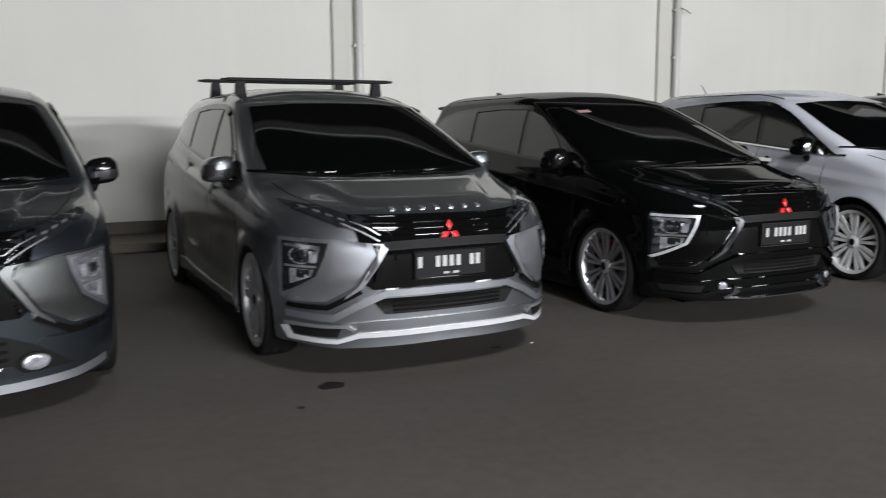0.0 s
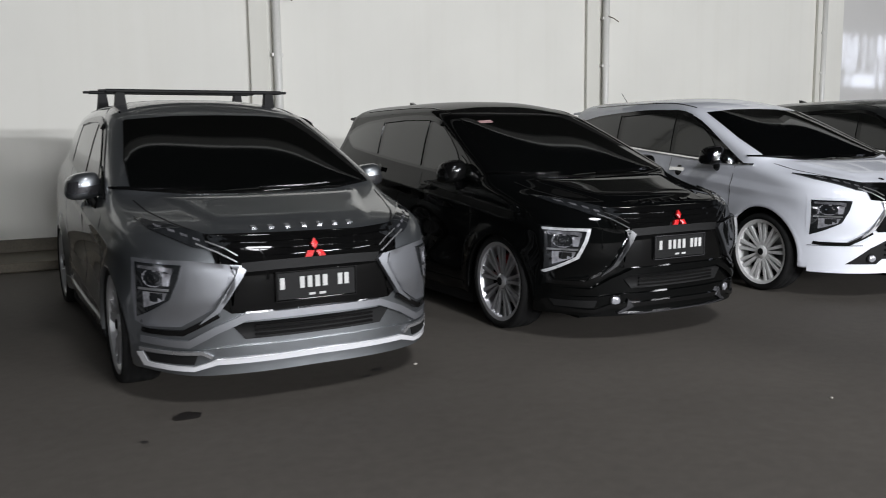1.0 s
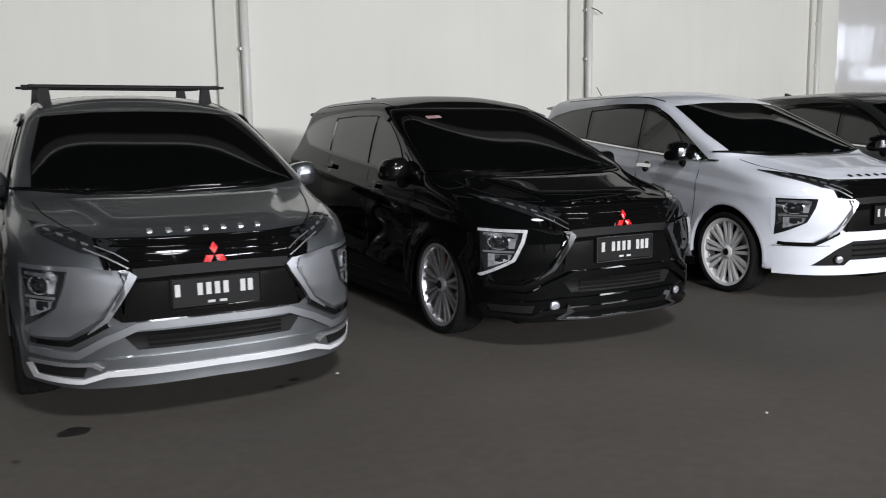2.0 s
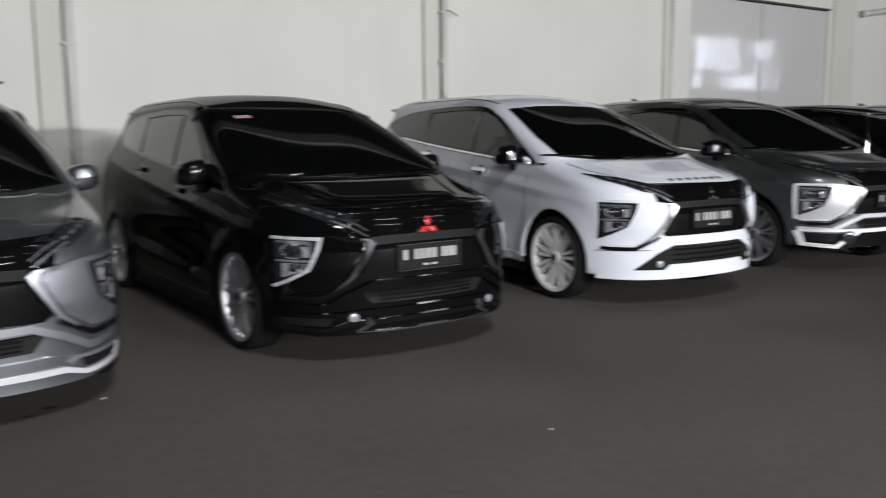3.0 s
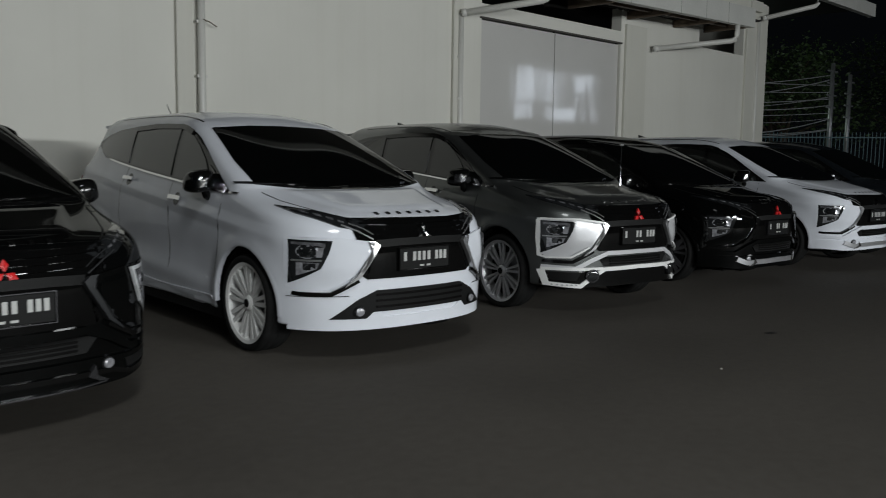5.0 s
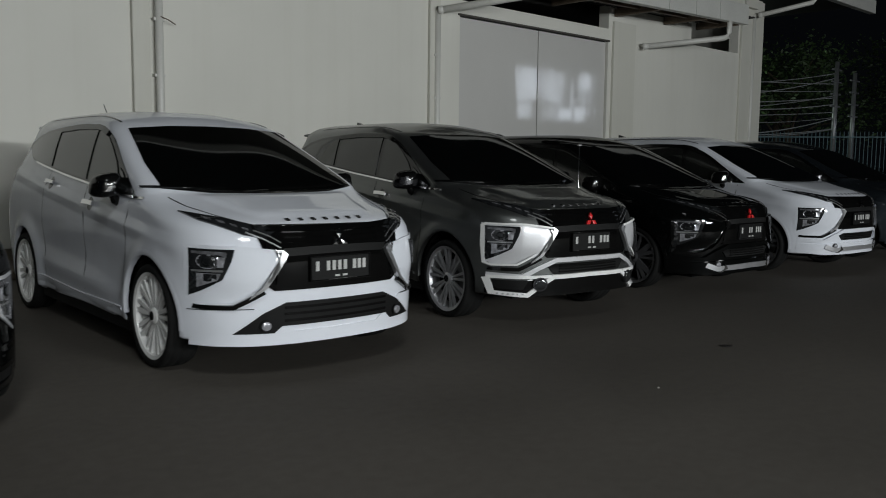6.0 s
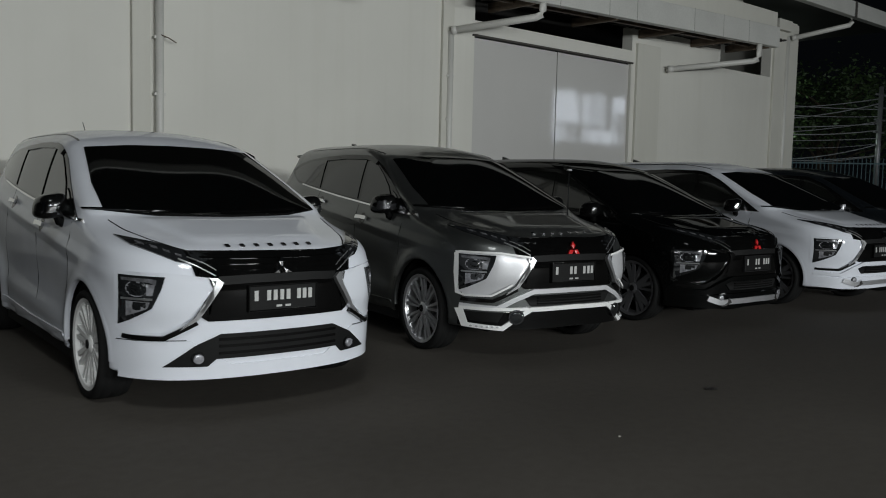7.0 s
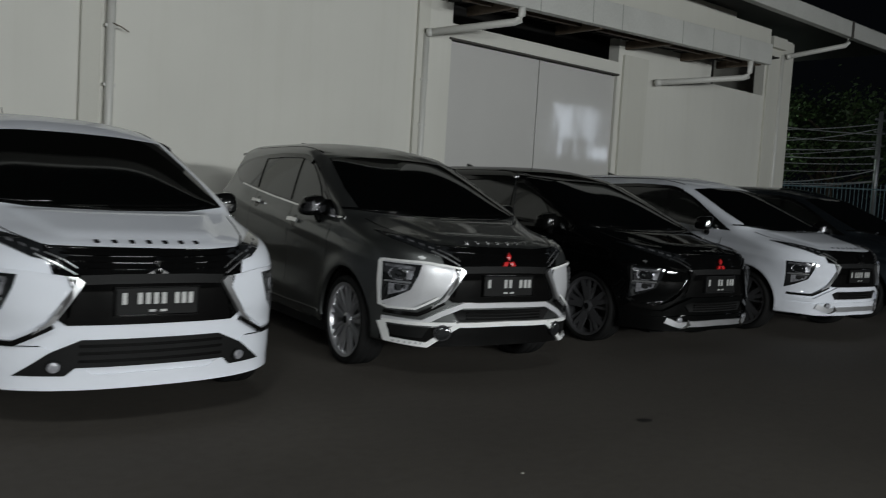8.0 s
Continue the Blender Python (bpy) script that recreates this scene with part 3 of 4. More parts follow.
def car(label, at, drop, coat, style="turbine", alloy=SILVER, kit="plain", badge=RED, pod=None, chrome_x=SATIN, plate_rows=(), caliper=False, lamp_frame=None, rack=False, aerial="fin", belt=None, mirror=PIANO, bonnet_letters=CHROME, pod_rim=None, lip=None, lens=LENS, sticker=False, pole=False, fog=(1.0, 1.0)):
    """One people carrier at a pose; drop lowers its body over the wheels."""
    c = top_level("car", label, "car", "parked people carriers", at)
    z = drop
    body = shaped("body", lambda: body_form(True), coat, c, z=z)
    shaped("underbody", lambda: boxes((-0.60, 0.30, 0.20, 0.60, 4.2, 0.80), (-0.845, 1.26, 0.17, 0.845, 3.22, 0.34), (-0.80, 0.5, 0.74, 0.80, 4.1, 0.80)), PLASTIC, c, z=z)
    for ax in AXLES:
        for sx in (-1, 1):
            def liner(sx=sx, ax=ax):
                bm = bmesh.new()
                rows = []
                for k in range(19):
                    a = math.pi * (k - 1) / 16
                    rows.append([bm.verts.new((sx * x, ax + ARCH_R * math.cos(a), WHEEL_R + ARCH_R * math.sin(a))) for x in (0.845, 0.58)])
                for p, q in zip(rows, rows[1:]):
                    bm.faces.new((p[0], q[0], q[1], p[1]))
                return bm
            shaped("arch_liner", liner, PLASTIC, c, z=z, key=f"liner{ax}{sx}")
    # glass
    shaped("windscreen", lambda: patch(SCREEN, on_front, 0.008, 0.012, 0.022), GLASS, c, "dark tinted windscreen", z=z)
    shaped("windscreen_surround", lambda: patch([(a * 1.014, 1.33 + (b - 1.33) * (1.0 if b > 1.5 else 1.05)) for a, b in SCREEN], on_front, 0.004, 0.012, 0.022), PIANO, c, z=z)
    for nm, place in (("l", on_left), ("r", on_right)):
        shaped("window_surround", lambda: patch(DAYLIGHT, place, 0.006, 0.012, 0.02), PIANO, c, z=z, key="daylight" + nm)
        for g, poly in (("front", GLASS_FRONT), ("rear", GLASS_REAR), ("quarter", GLASS_QUARTER), ("corner", GLASS_CORNER)):
            shaped("side_window", lambda: patch(poly, place, 0.013, 0.009, 0.02), SIDEGLASS, c, z=z, key=g + nm)
        shaped("rain_visor", lambda: patch(band([(1.92, 1.500), (2.03, 1.532), (2.15, 1.550), (2.6, 1.556), (3.02, 1.543)], 0.034), place, 0.022, 0.014, 0.03), PIANO, c, z=z, key="visor" + nm)
        if belt:
            shaped("belt_trim", lambda: patch(band(BELT, 0.014), place, 0.012, 0.012, 0.1), belt, c, "bright belt moulding", z=z, key="belt" + nm)
        for key, line in (("seam_a", [(1.20, 1.06), (1.24, 0.80), (1.27, 0.50), (1.33, 0.36)]), ("seam_b", [(2.06, 1.12), (2.08, 0.75), (2.09, 0.36)]), ("seam_c", [(2.98, 1.22), (3.08, 1.0), (3.10, 0.80), (3.06, 0.60), (3.04, 0.36)])):
            shaped("door_seam", lambda: patch(band(line, 0.0045), place, 0.0012, 0.004, 0.08), PLASTIC, c, z=z, key=key + nm)
        sx = -1 if nm == "l" else 1
        for yy in (1.92, 2.90):
            zz = 1.005 + 0.125 * (yy - 1.95)
            shaped("door_handle", lambda: patch(band([(yy - 0.10, zz), (yy, zz + 0.006), (yy + 0.10, zz + 0.006)], 0.030), place, 0.030, 0.016, 0.03), CHROME if belt else coat, c, z=z, key=f"handle{yy}{nm}")
            shaped("handle_recess", lambda: patch(disc(yy, zz, 0.05), place, 0.0015, 0.004, 0.03), PIANO, c, z=z, key=f"recess{yy}{nm}")
        shaped("side_skirt", lambda: patch([(1.33, 0.33), (1.30, 0.235), (1.32, 0.212), (3.18, 0.212), (3.22, 0.235), (3.19, 0.36), (2.2, 0.325)], place, 0.008, 0.02, 0.08), coat, c, z=z, key="skirt" + nm)
        for ax in AXLES:
            shaped("arch_lip", lambda: arch_lip(ax, place), coat, c, z=z, key=f"lip{ax}{nm}")
        m = shaped("door_mirror", mirror_form, mirror, c, "door mirror with a slim front strip", key="mirror")
        m.location = (sx * 0.928, 1.40, 1.150 + z)
        m.rotation_euler = (0, 0, sx * -0.12)
        shaped("mirror_trim", mirror_strip, CHROME if coat is WHITE else PIANO if coat is BLACK else TRIMDARK, m, "slim bright mirror strip", key="mtrim")
        foot = tube(bmesh.new(), [(sx * 0.905, 1.40, 1.105 + z), (sx * 0.875, 1.41, 1.050 + z), (sx * 0.835, 1.42, 1.025 + z)], [0.026, 0.034, 0.032], 10)
        part("mirror_foot", foot, PIANO, c)
    # nose
    shaped("grille", lambda: patch(GRILLE, on_front, 0.010, 0.02, 0.02, 0.0), GRILLEBLACK, c, z=z)
    for zz, w in ((0.897, 0.455), (0.866, 0.415), (0.836, 0.385)):
        shaped("grille_bar", lambda: patch(band([(-w, zz + 0.006), (-w / 2, zz), (0, zz - 0.001), (w / 2, zz), (w, zz + 0.006)], 0.007), on_front, 0.018, 0.012, 0.03), GRILLEBLACK, c, z=z, key=f"gbar{zz}")
    # matt band added where the glossy grille would catch a streak of lamp light
    shaped("grille_dulling_band", lambda: patch(band([(-0.372, 0.779), (-0.2, 0.785), (0, 0.786), (0.2, 0.785), (0.372, 0.779)], 0.046), on_front, 0.0135, 0.006, 0.03), PLASTIC, c, "matt black band added under the badge to dull the grille's highlight", z=z)
    for sx in (-1, 1):
        mir = (lambda q: q) if sx > 0 else flip
        s = str(sx)
        shaped("lamp_pod", lambda: patch(mir(POD), on_folded_pod, 0.030, 0.03, 0.025, 0.004), pod or coat, c, z=z, key="pod" + s)
        shaped("pod_trim", lambda: patch(mir(CHROME_X), on_pod, 0.038, 0.03, 0.05), chrome_x, c, "angular trim round the lamp", z=z, key="chromex" + s)
        shaped("pod_shadow_gap", lambda: patch(mir(band([(0.815, 0.466), (0.79, 0.462), (0.645, 0.462), (0.488, 0.552)], 0.026)), on_pod, 0.030, 0.03, 0.05), PIANO, c, z=z, key="podgap" + s)
        lamp = shaped("headlamp", lambda: patch(mir(LAMP), on_pod, 0.040, 0.02, 0.04), lens, c, "clear headlamp unit", z=z, key="lamp" + s)
        shaped("reflector", lambda: patch(mir(disc(0.755, 0.735, 0.046)), on_pod, 0.047, 0.01, 0.02, 0.012), REFLECTOR, lamp, key="refl_a" + s)
        shaped("reflector", lambda: patch(mir([(0.80, 0.665), (0.70, 0.665), (0.712, 0.628), (0.80, 0.580)]), on_pod, 0.046, 0.008, 0.02, 0.008), REFLECTOR, lamp, key="refl_b" + s)
        shaped("projector", lambda: patch(mir(disc(0.755, 0.735, 0.024)), on_pod, 0.052, 0.012, 0.012, -0.008), LENS, lamp, key="proj" + s)
        shaped("divider", lambda: patch(mir(band([(0.818, 0.678), (0.690, 0.680)], 0.012)), on_pod, 0.047, 0.008, 0.03), SATIN, lamp, key="div" + s)
        shaped("reflector", lambda: patch(mir([(0.815, 0.795), (0.70, 0.790), (0.668, 0.785), (0.672, 0.755), (0.70, 0.770), (0.815, 0.780)]), on_pod, 0.046, 0.006, 0.02), LAMPSILVER, lamp, key="refl_c" + s)
        shaped("reflector", lambda: patch(mir([(0.712, 0.762), (0.676, 0.758), (0.688, 0.700), (0.715, 0.700)]), on_pod, 0.045, 0.005, 0.02, 0.004), REFLECTOR, lamp, key="refl_d" + s)
        if pod_rim:
            shaped("pod_rim", lambda: patch(mir(band([(0.40, 0.788), (0.60, 0.815), (0.818, 0.826), (0.834, 0.81), (0.837, 0.66), (0.830, 0.512), (0.80, 0.494), (0.66, 0.502), (0.53, 0.588)], 0.014)), on_pod, 0.040, 0.012, 0.03), pod_rim, c, "pale rim round the lamp pod", z=z, key="podrim" + s)
        if lamp_frame:
            shaped("lamp_bezel", lambda: patch(mir(band([(0.83, 0.810), (0.632, 0.799), (0.650, 0.735), (0.692, 0.630), (0.83, 0.526)], 0.017)), on_pod, 0.048, 0.016, 0.03), lamp_frame, lamp, "pale light-guide frame", key="bezel" + s)
        up = shaped("position_lamp", lambda: patch(mir(UPLAMP), on_front, 0.010, 0.014, 0.02), LENS, c, "slim upper lamp", z=z, key="uplamp" + s)
        for a, b in ((0.70, 0.972), (0.652, 0.954), (0.604, 0.935), (0.556, 0.916)):
            shaped("lamp_cell", lambda: patch(mir([(a + 0.016, b + 0.008), (a - 0.012, b - 0.001), (a - 0.012, b - 0.011), (a + 0.014, b - 0.002)]), on_front, 0.014, 0.008, 0.02), LAMPSILVER, up, key=f"cell{a}" + s)
        shaped("lamp_fin", lambda: patch(mir(band([(0.565, 0.895), (0.48, 0.858), (0.39, 0.806)], 0.006)), on_front, 0.018, 0.014, 0.04), SMOKE if coat is BLACK else SATIN, c, z=z, key="fin_a" + s)
        shaped("lamp_fin", lambda: patch(mir(band([(0.52, 0.905), (0.44, 0.872), (0.385, 0.836)], 0.004)), on_front, 0.016, 0.012, 0.04), SMOKE if coat is BLACK else SATIN, c, z=z, key="fin_b" + s)
        shaped("bonnet_seam", lambda: patch(mir(band([(0.53, 0.948), (0.63, 0.99), (0.70, 1.035), (0.735, 1.085)], 0.006)), on_front, 0.0012, 0.004, 0.05), PLASTIC, c, z=z, key="bseam" + s)
        if kit not in ("silver", "white"):
            shaped("fog_lamp", lambda: patch(mir([(0.478 + (a - 0.478) * fog[0], 0.347 + (b - 0.347) * fog[1]) for a, b in disc(0.478, 0.347, 0.027)]), on_front, 0.034, 0.03, 0.02, -0.006), REFLECTOR, c, "clear fog lamp", z=z, key=f"fog{fog}" + s)
            shaped("fog_rim", lambda: patch(mir([(0.478 + (a - 0.478) * fog[0], 0.347 + (b - 0.347) * fog[1]) for a, b in disc(0.478, 0.347, 0.034)]), on_front, 0.028, 0.02, 0.03), PLASTIC, c, z=z, key=f"fogrim{fog}" + s)
        shaped("wiper", lambda: patch(band([(sx * 0.52 - 0.30, 1.142), (sx * 0.52 + 0.05, 1.128), (sx * 0.52 + 0.18, 1.132)] if sx < 0 else [(-0.02, 1.122), (0.25, 1.126), (0.55, 1.142)], 0.008), on_front, 0.018, 0.012, 0.05), GRILLEBLACK, c, z=z, key="wiper" + s)
    # bumper
    if kit == "plain":
        shaped("lower_intake", lambda: patch([(-0.36, 0.478), (0.36, 0.478), (0.50, 0.415), (0.648, 0.300), (0.430, 0.298), (0.385, 0.338), (-0.385, 0.338), (-0.430, 0.298), (-0.648, 0.300), (-0.50, 0.415)], on_front, 0.014, 0.02, 0.03), PLASTIC, c, z=z)
        for zz in (0.450, 0.412, 0.372):
            shaped("intake_bar", lambda: patch(band([(-0.37, zz), (0, zz - 0.002), (0.37, zz)], 0.014), on_front, 0.024, 0.02, 0.06), PIANO, c, z=z, key=f"ibar{zz}")
        shaped("front_lip", lambda: patch([(-0.825, 0.440), (-0.52, 0.443), (-0.30, 0.300), (0.30, 0.300), (0.52, 0.443), (0.825, 0.440), (0.825, 0.226), (0.5, 0.222), (0, 0.221), (-0.5, 0.222), (-0.825, 0.226)], on_pod, 0.008, 0.010, 0.03), coat, c, "body-coloured lip skirt", z=z)
        for sx in (-1, 1):
            shaped("lip_seam", lambda: patch(band([(sx * 0.832, 0.444), (sx * 0.70, 0.446), (sx * 0.54, 0.448)], 0.004), on_front, 0.007, 0.006, 0.05), PLASTIC, c, z=z, key=f"lipseam{sx}")
    else:
        strip = {"silver": PODSILVER, "black": PIANO, "white": WHITEALLOY, "chrome": POLISHED}[kit]
        shaped("lower_intake", lambda: patch([(-0.44, 0.502), (0.44, 0.502), (0.37, 0.418), (-0.37, 0.418)], on_front, 0.010, 0.02, 0.05, 0.006), PLASTIC, c, z=z, key="intake2")
        for zz in (0.482, 0.460, 0.438):
            shaped("intake_bar", lambda: patch(band([(-0.32, zz), (0, zz - 0.002), (0.32, zz)], 0.010), on_front, 0.018, 0.02, 0.06), PIANO, c, z=z, key=f"ibar2{zz}")
        shaped("bumper_blade", lambda: patch(band([(-0.82, 0.415), (-0.62, 0.405), (-0.50, 0.475), (-0.36, 0.535), (0, 0.538), (0.36, 0.535), (0.50, 0.475), (0.62, 0.405), (0.82, 0.415)], 0.036), on_pod, 0.030, 0.04, 0.05), pod or coat, c, z=z)
        shaped("bumper_apron", lambda: patch([(-0.822, 0.375), (-0.60, 0.370), (-0.42, 0.385), (0.42, 0.385), (0.60, 0.370), (0.822, 0.375), (0.820, 0.262), (0.60, 0.240), (0.0, 0.248), (-0.60, 0.240), (-0.820, 0.262)], on_pod, 0.020, 0.04, 0.04), PIANO if kit == "white" else coat, c, "body-kit apron", z=z)
        edge_line = [(-0.60, 0.345), (-0.48, 0.300), (-0.36, 0.312), (0.0, 0.318), (0.36, 0.312), (0.48, 0.300), (0.60, 0.345)] if kit == "chrome" else [(-0.82, 0.392), (-0.79, 0.270), (-0.58, 0.252), (-0.47, 0.345), (-0.38, 0.398), (0.0, 0.404), (0.38, 0.398), (0.47, 0.345), (0.58, 0.252), (0.79, 0.270), (0.82, 0.392)] if kit == "white" else [(-0.825, 0.345), (-0.80, 0.287), (-0.60, 0.279), (-0.50, 0.314), (0.0, 0.320), (0.50, 0.314), (0.60, 0.279), (0.80, 0.287), (0.825, 0.345)]
        shaped("apron_strip", lambda: patch(band(edge_line, {"white": 0.034, "chrome": 0.050}.get(kit, 0.026)), on_pod, 0.036, 0.03, 0.05), strip, c, "bright strip along the apron", z=z, key="strip" + kit)
        for sx in (-1, 1):
            mir = (lambda q: q) if sx > 0 else flip
            if kit != "chrome":
                shaped("apron_opening", lambda: patch(mir([(0.80, 0.372), (0.575, 0.372), (0.61, 0.300), (0.77, 0.304)] if kit == "white" else [(0.805, 0.348), (0.585, 0.348), (0.60, 0.303), (0.785, 0.307)]), on_pod, 0.026, 0.02, 0.04), PLASTIC, c, z=z, key=f"apopen{kit == 'white'}{sx}")
            if kit == "white":
                shaped("fog_lamp", lambda: patch(mir(disc(0.490, 0.345, 0.046)), on_front, 0.046, 0.02, 0.02, -0.006), LENS, c, "dark round fog lamp", z=z, key="kitfog" + str(sx))
                shaped("fog_ring", lambda: patch(mir(band([(0.490 + 0.05 * math.cos(2 * math.pi * k / 16), 0.345 + 0.05 * math.sin(2 * math.pi * k / 16)) for k in range(17)], 0.010)), on_front, 0.044, 0.02, 0.02), TRIMDARK, c, z=z, key="kitring" + str(sx))
                shaped("daytime_lamp", lambda: patch(mir(band([(0.82, 0.398), (0.50, 0.402), (0.40, 0.404)], 0.024)), on_pod, 0.038, 0.02, 0.04), strip, c, z=z, key=f"drlw{sx}")
            if kit == "silver":
                shaped("daytime_lamp", lambda: patch(mir(band([(0.825, 0.362), (0.56, 0.362), (0.52, 0.338)], 0.016)), on_pod, 0.038, 0.02, 0.04), SATIN, c, z=z, key=f"drl{sx}")
            if kit == "white":
                for k in range(6):
                    shaped("lamp_bead", lambda: patch(mir(disc(0.61 + 0.030 * k, 0.263, 0.007, 8)), on_pod, 0.042, 0.006, 0.02, -0.004), FROST, c, z=z, key=f"bead{k}{sx}")
            if kit == "black" and sx > 0:
                shaped("lip_edge", lambda: patch(band([(-0.46, 0.262), (-0.30, 0.254), (0.0, 0.254), (0.30, 0.254), (0.46, 0.262)], 0.008), on_front, 0.040, 0.02, 0.05), TRIMDARK, c, "thin bright lip edge", z=z)
            if kit in ("black", "chrome"):
                shaped("chrome_fang", lambda: patch(mir([(0.40, 0.355), (0.36, 0.305), (0.42, 0.270), (0.47, 0.265), (0.41, 0.305)]), on_front, 0.040, 0.02, 0.04), TRIMDARK if kit == "black" else CHROME, c, z=z, key=f"fang{sx}")
    if lip:
        shaped("lip_strip", lambda: patch(band([(-0.81, 0.265), (-0.65, 0.245), (-0.40, 0.236), (0.0, 0.232), (0.40, 0.236), (0.65, 0.245), (0.81, 0.265)], 0.040), on_pod, 0.016, 0.02, 0.04), lip, c, "pale strip along the lip", z=z)
    # badge, lettering marks, plate
    b = shaped("badge", badge_form, badge, c, "red three-pointed badge" if badge is RED else "chrome three-pointed badge", key="badge")
    b.location = on_front(0, 0.838, 0.022) + Vector((0, 0, z))
    b.rotation_euler = (radians(-12), 0, 0)
    for k in range(7):
        x = -0.265 + 0.0885 * k
        shaped("bonnet_mark", lambda: patch([(x - 0.012, 0.957), (x + 0.012, 0.957), (x + 0.012, 0.967), (x - 0.012, 0.967)], on_front, 0.008, 0.008, 0.05), bonnet_letters, c, z=z, key=f"mark{k}")
    pl = shaped("number_plate", lambda: boxes((-0.212, 0.004, 0.603, 0.212, 0.016, 0.742), bevel=0.003), PLATE, c, "black plate with pale marks", z=z)
    shaped("plate_frame", lambda: boxes((-0.220, 0.002, 0.595, 0.220, 0.020, 0.600), (-0.220, 0.002, 0.745, 0.220, 0.020, 0.750), (-0.220, 0.002, 0.600, -0.215, 0.020, 0.745), (0.215, 0.002, 0.600, 0.220, 0.020, 0.745)), TRIMDARK if coat is BLACK else PIANO, pl)
    for k, (x0, x1) in enumerate(plate_rows):
        part("plate_mark", bars([(0.92 * x0, 0.659, 0.92 * x0 + 0.024, 0.718)], 0.004, 0.002), PLATEW, pl)
    for x0 in (-0.045, 0.012):
        part("plate_mark", bars([(x0, 0.618, x0 + 0.034, 0.630)], 0.004, 0.002), PLATEW, pl)
    # tail
    def spoiler():
        bm = bmesh.new()
        rows = []
        for k in range(13):
            x = -0.56 + 1.12 * k / 12
            sag = 0.035 * (x / 0.56) ** 2
            rows.append([bm.verts.new((x, y - 0.10 * (x / 0.56) ** 2, zz - sag)) for y, zz in ((4.02, 1.655), (4.28, 1.640), (4.30, 1.628), (4.27, 1.615), (4.02, 1.600))])
        for p, q in zip(rows, rows[1:]):
            for i in range(5):
                bm.faces.new((p[i], p[(i + 1) % 5], q[(i + 1) % 5], q[i]))
        bm.faces.new(rows[0]), bm.faces.new(rows[-1][::-1])
        bmesh.ops.recalc_face_normals(bm, faces=bm.faces)
        return bm
    shaped("roof_spoiler", spoiler, coat, c, z=z)
    shaped("rear_window", lambda: patch([(-0.60, 1.14), (0.60, 1.14), (0.56, 1.30), (0.48, 1.50), (-0.48, 1.50), (-0.56, 1.30)], on_back, 0.006, 0.01, 0.06), GLASS, c, z=z)
    shaped("tailgate_bar", lambda: patch(band([(-0.42, 1.02), (0, 1.03), (0.42, 1.02)], 0.04), on_back, 0.016, 0.02, 0.06), PIANO, c, z=z)
    shaped("rear_plate", lambda: patch([(-0.215, 0.82), (0.215, 0.82), (0.215, 0.96), (-0.215, 0.96)], on_back, 0.008, 0.01, 0.2), PLATE, c, z=z)
    shaped("rear_apron", lambda: patch([(-0.70, 0.26), (0.70, 0.26), (0.62, 0.42), (-0.62, 0.42)], on_back, 0.008, 0.01, 0.08), PLASTIC, c, z=z)
    for sx in (-1, 1):
        mir = (lambda q: q) if sx > 0 else flip
        shaped("tail_lamp", lambda: patch(mir([(0.44, 1.00), (0.80, 0.95), (0.78, 1.12), (0.62, 1.12), (0.60, 1.05), (0.44, 1.05)]), on_back, 0.012, 0.015, 0.05), TAIL, c, "red tail lamp", z=z, key=f"tail{sx}")
    for sx in (-1, 1):
        shaped("roof_moulding", lambda: patch(band([(sx * 0.600, 2.00), (sx * 0.592, 2.30), (sx * 0.580, 3.00), (sx * 0.560, 3.70)], 0.013), on_top, 0.004, 0.006, 0.06), PIANO, c, z=z, key=f"moulding{sx}")
    if sticker:
        shaped("windscreen_sticker", lambda: patch([(-0.50, 1.500), (-0.38, 1.506), (-0.38, 1.524), (-0.50, 1.518)], on_front, 0.010, 0.002, 0.03), STICKER, c, "small pale pink sticker inside the screen", z=z)
    if pole:
        foot = on_front(0.575, 1.08, -0.01)
        rod = part("corner_pole", tube(bmesh.new(), [foot + Vector((0, 0, z)), foot + Vector((0.01, 0.01, 0.20 + z)), foot + Vector((0.012, 0.012, 0.405 + z))], [0.007, 0.0035, 0.003], 8), LENS, c, "slim clear parking pole")
        part("pole_tip", boxes((foot.x - 0.012, foot.y - 0.006, foot.z + 0.40 + z, foot.x + 0.030, foot.y + 0.022, foot.z + 0.416 + z), bevel=0.003), SATIN, rod)
    # roof and wheels
    if aerial == "rod":
        part("aerial", tube(bmesh.new(), [(-0.05, 3.72, 1.64 + z), (-0.05, 3.80, 1.70 + z), (-0.05, 3.93, 1.83 + z)], [0.012, 0.005, 0.003], 8), PLASTIC, c)
    else:
        part("roof_fin", patch([(-0.022, 3.88), (-0.008, 3.72), (0.008, 3.72), (0.022, 3.88)], lambda a, b_, o: on_top(a, b_, o * max(0.0, (b_ - 3.72) / 0.16)), 0.055, 0.05, 0.05), PIANO, c, z=z)
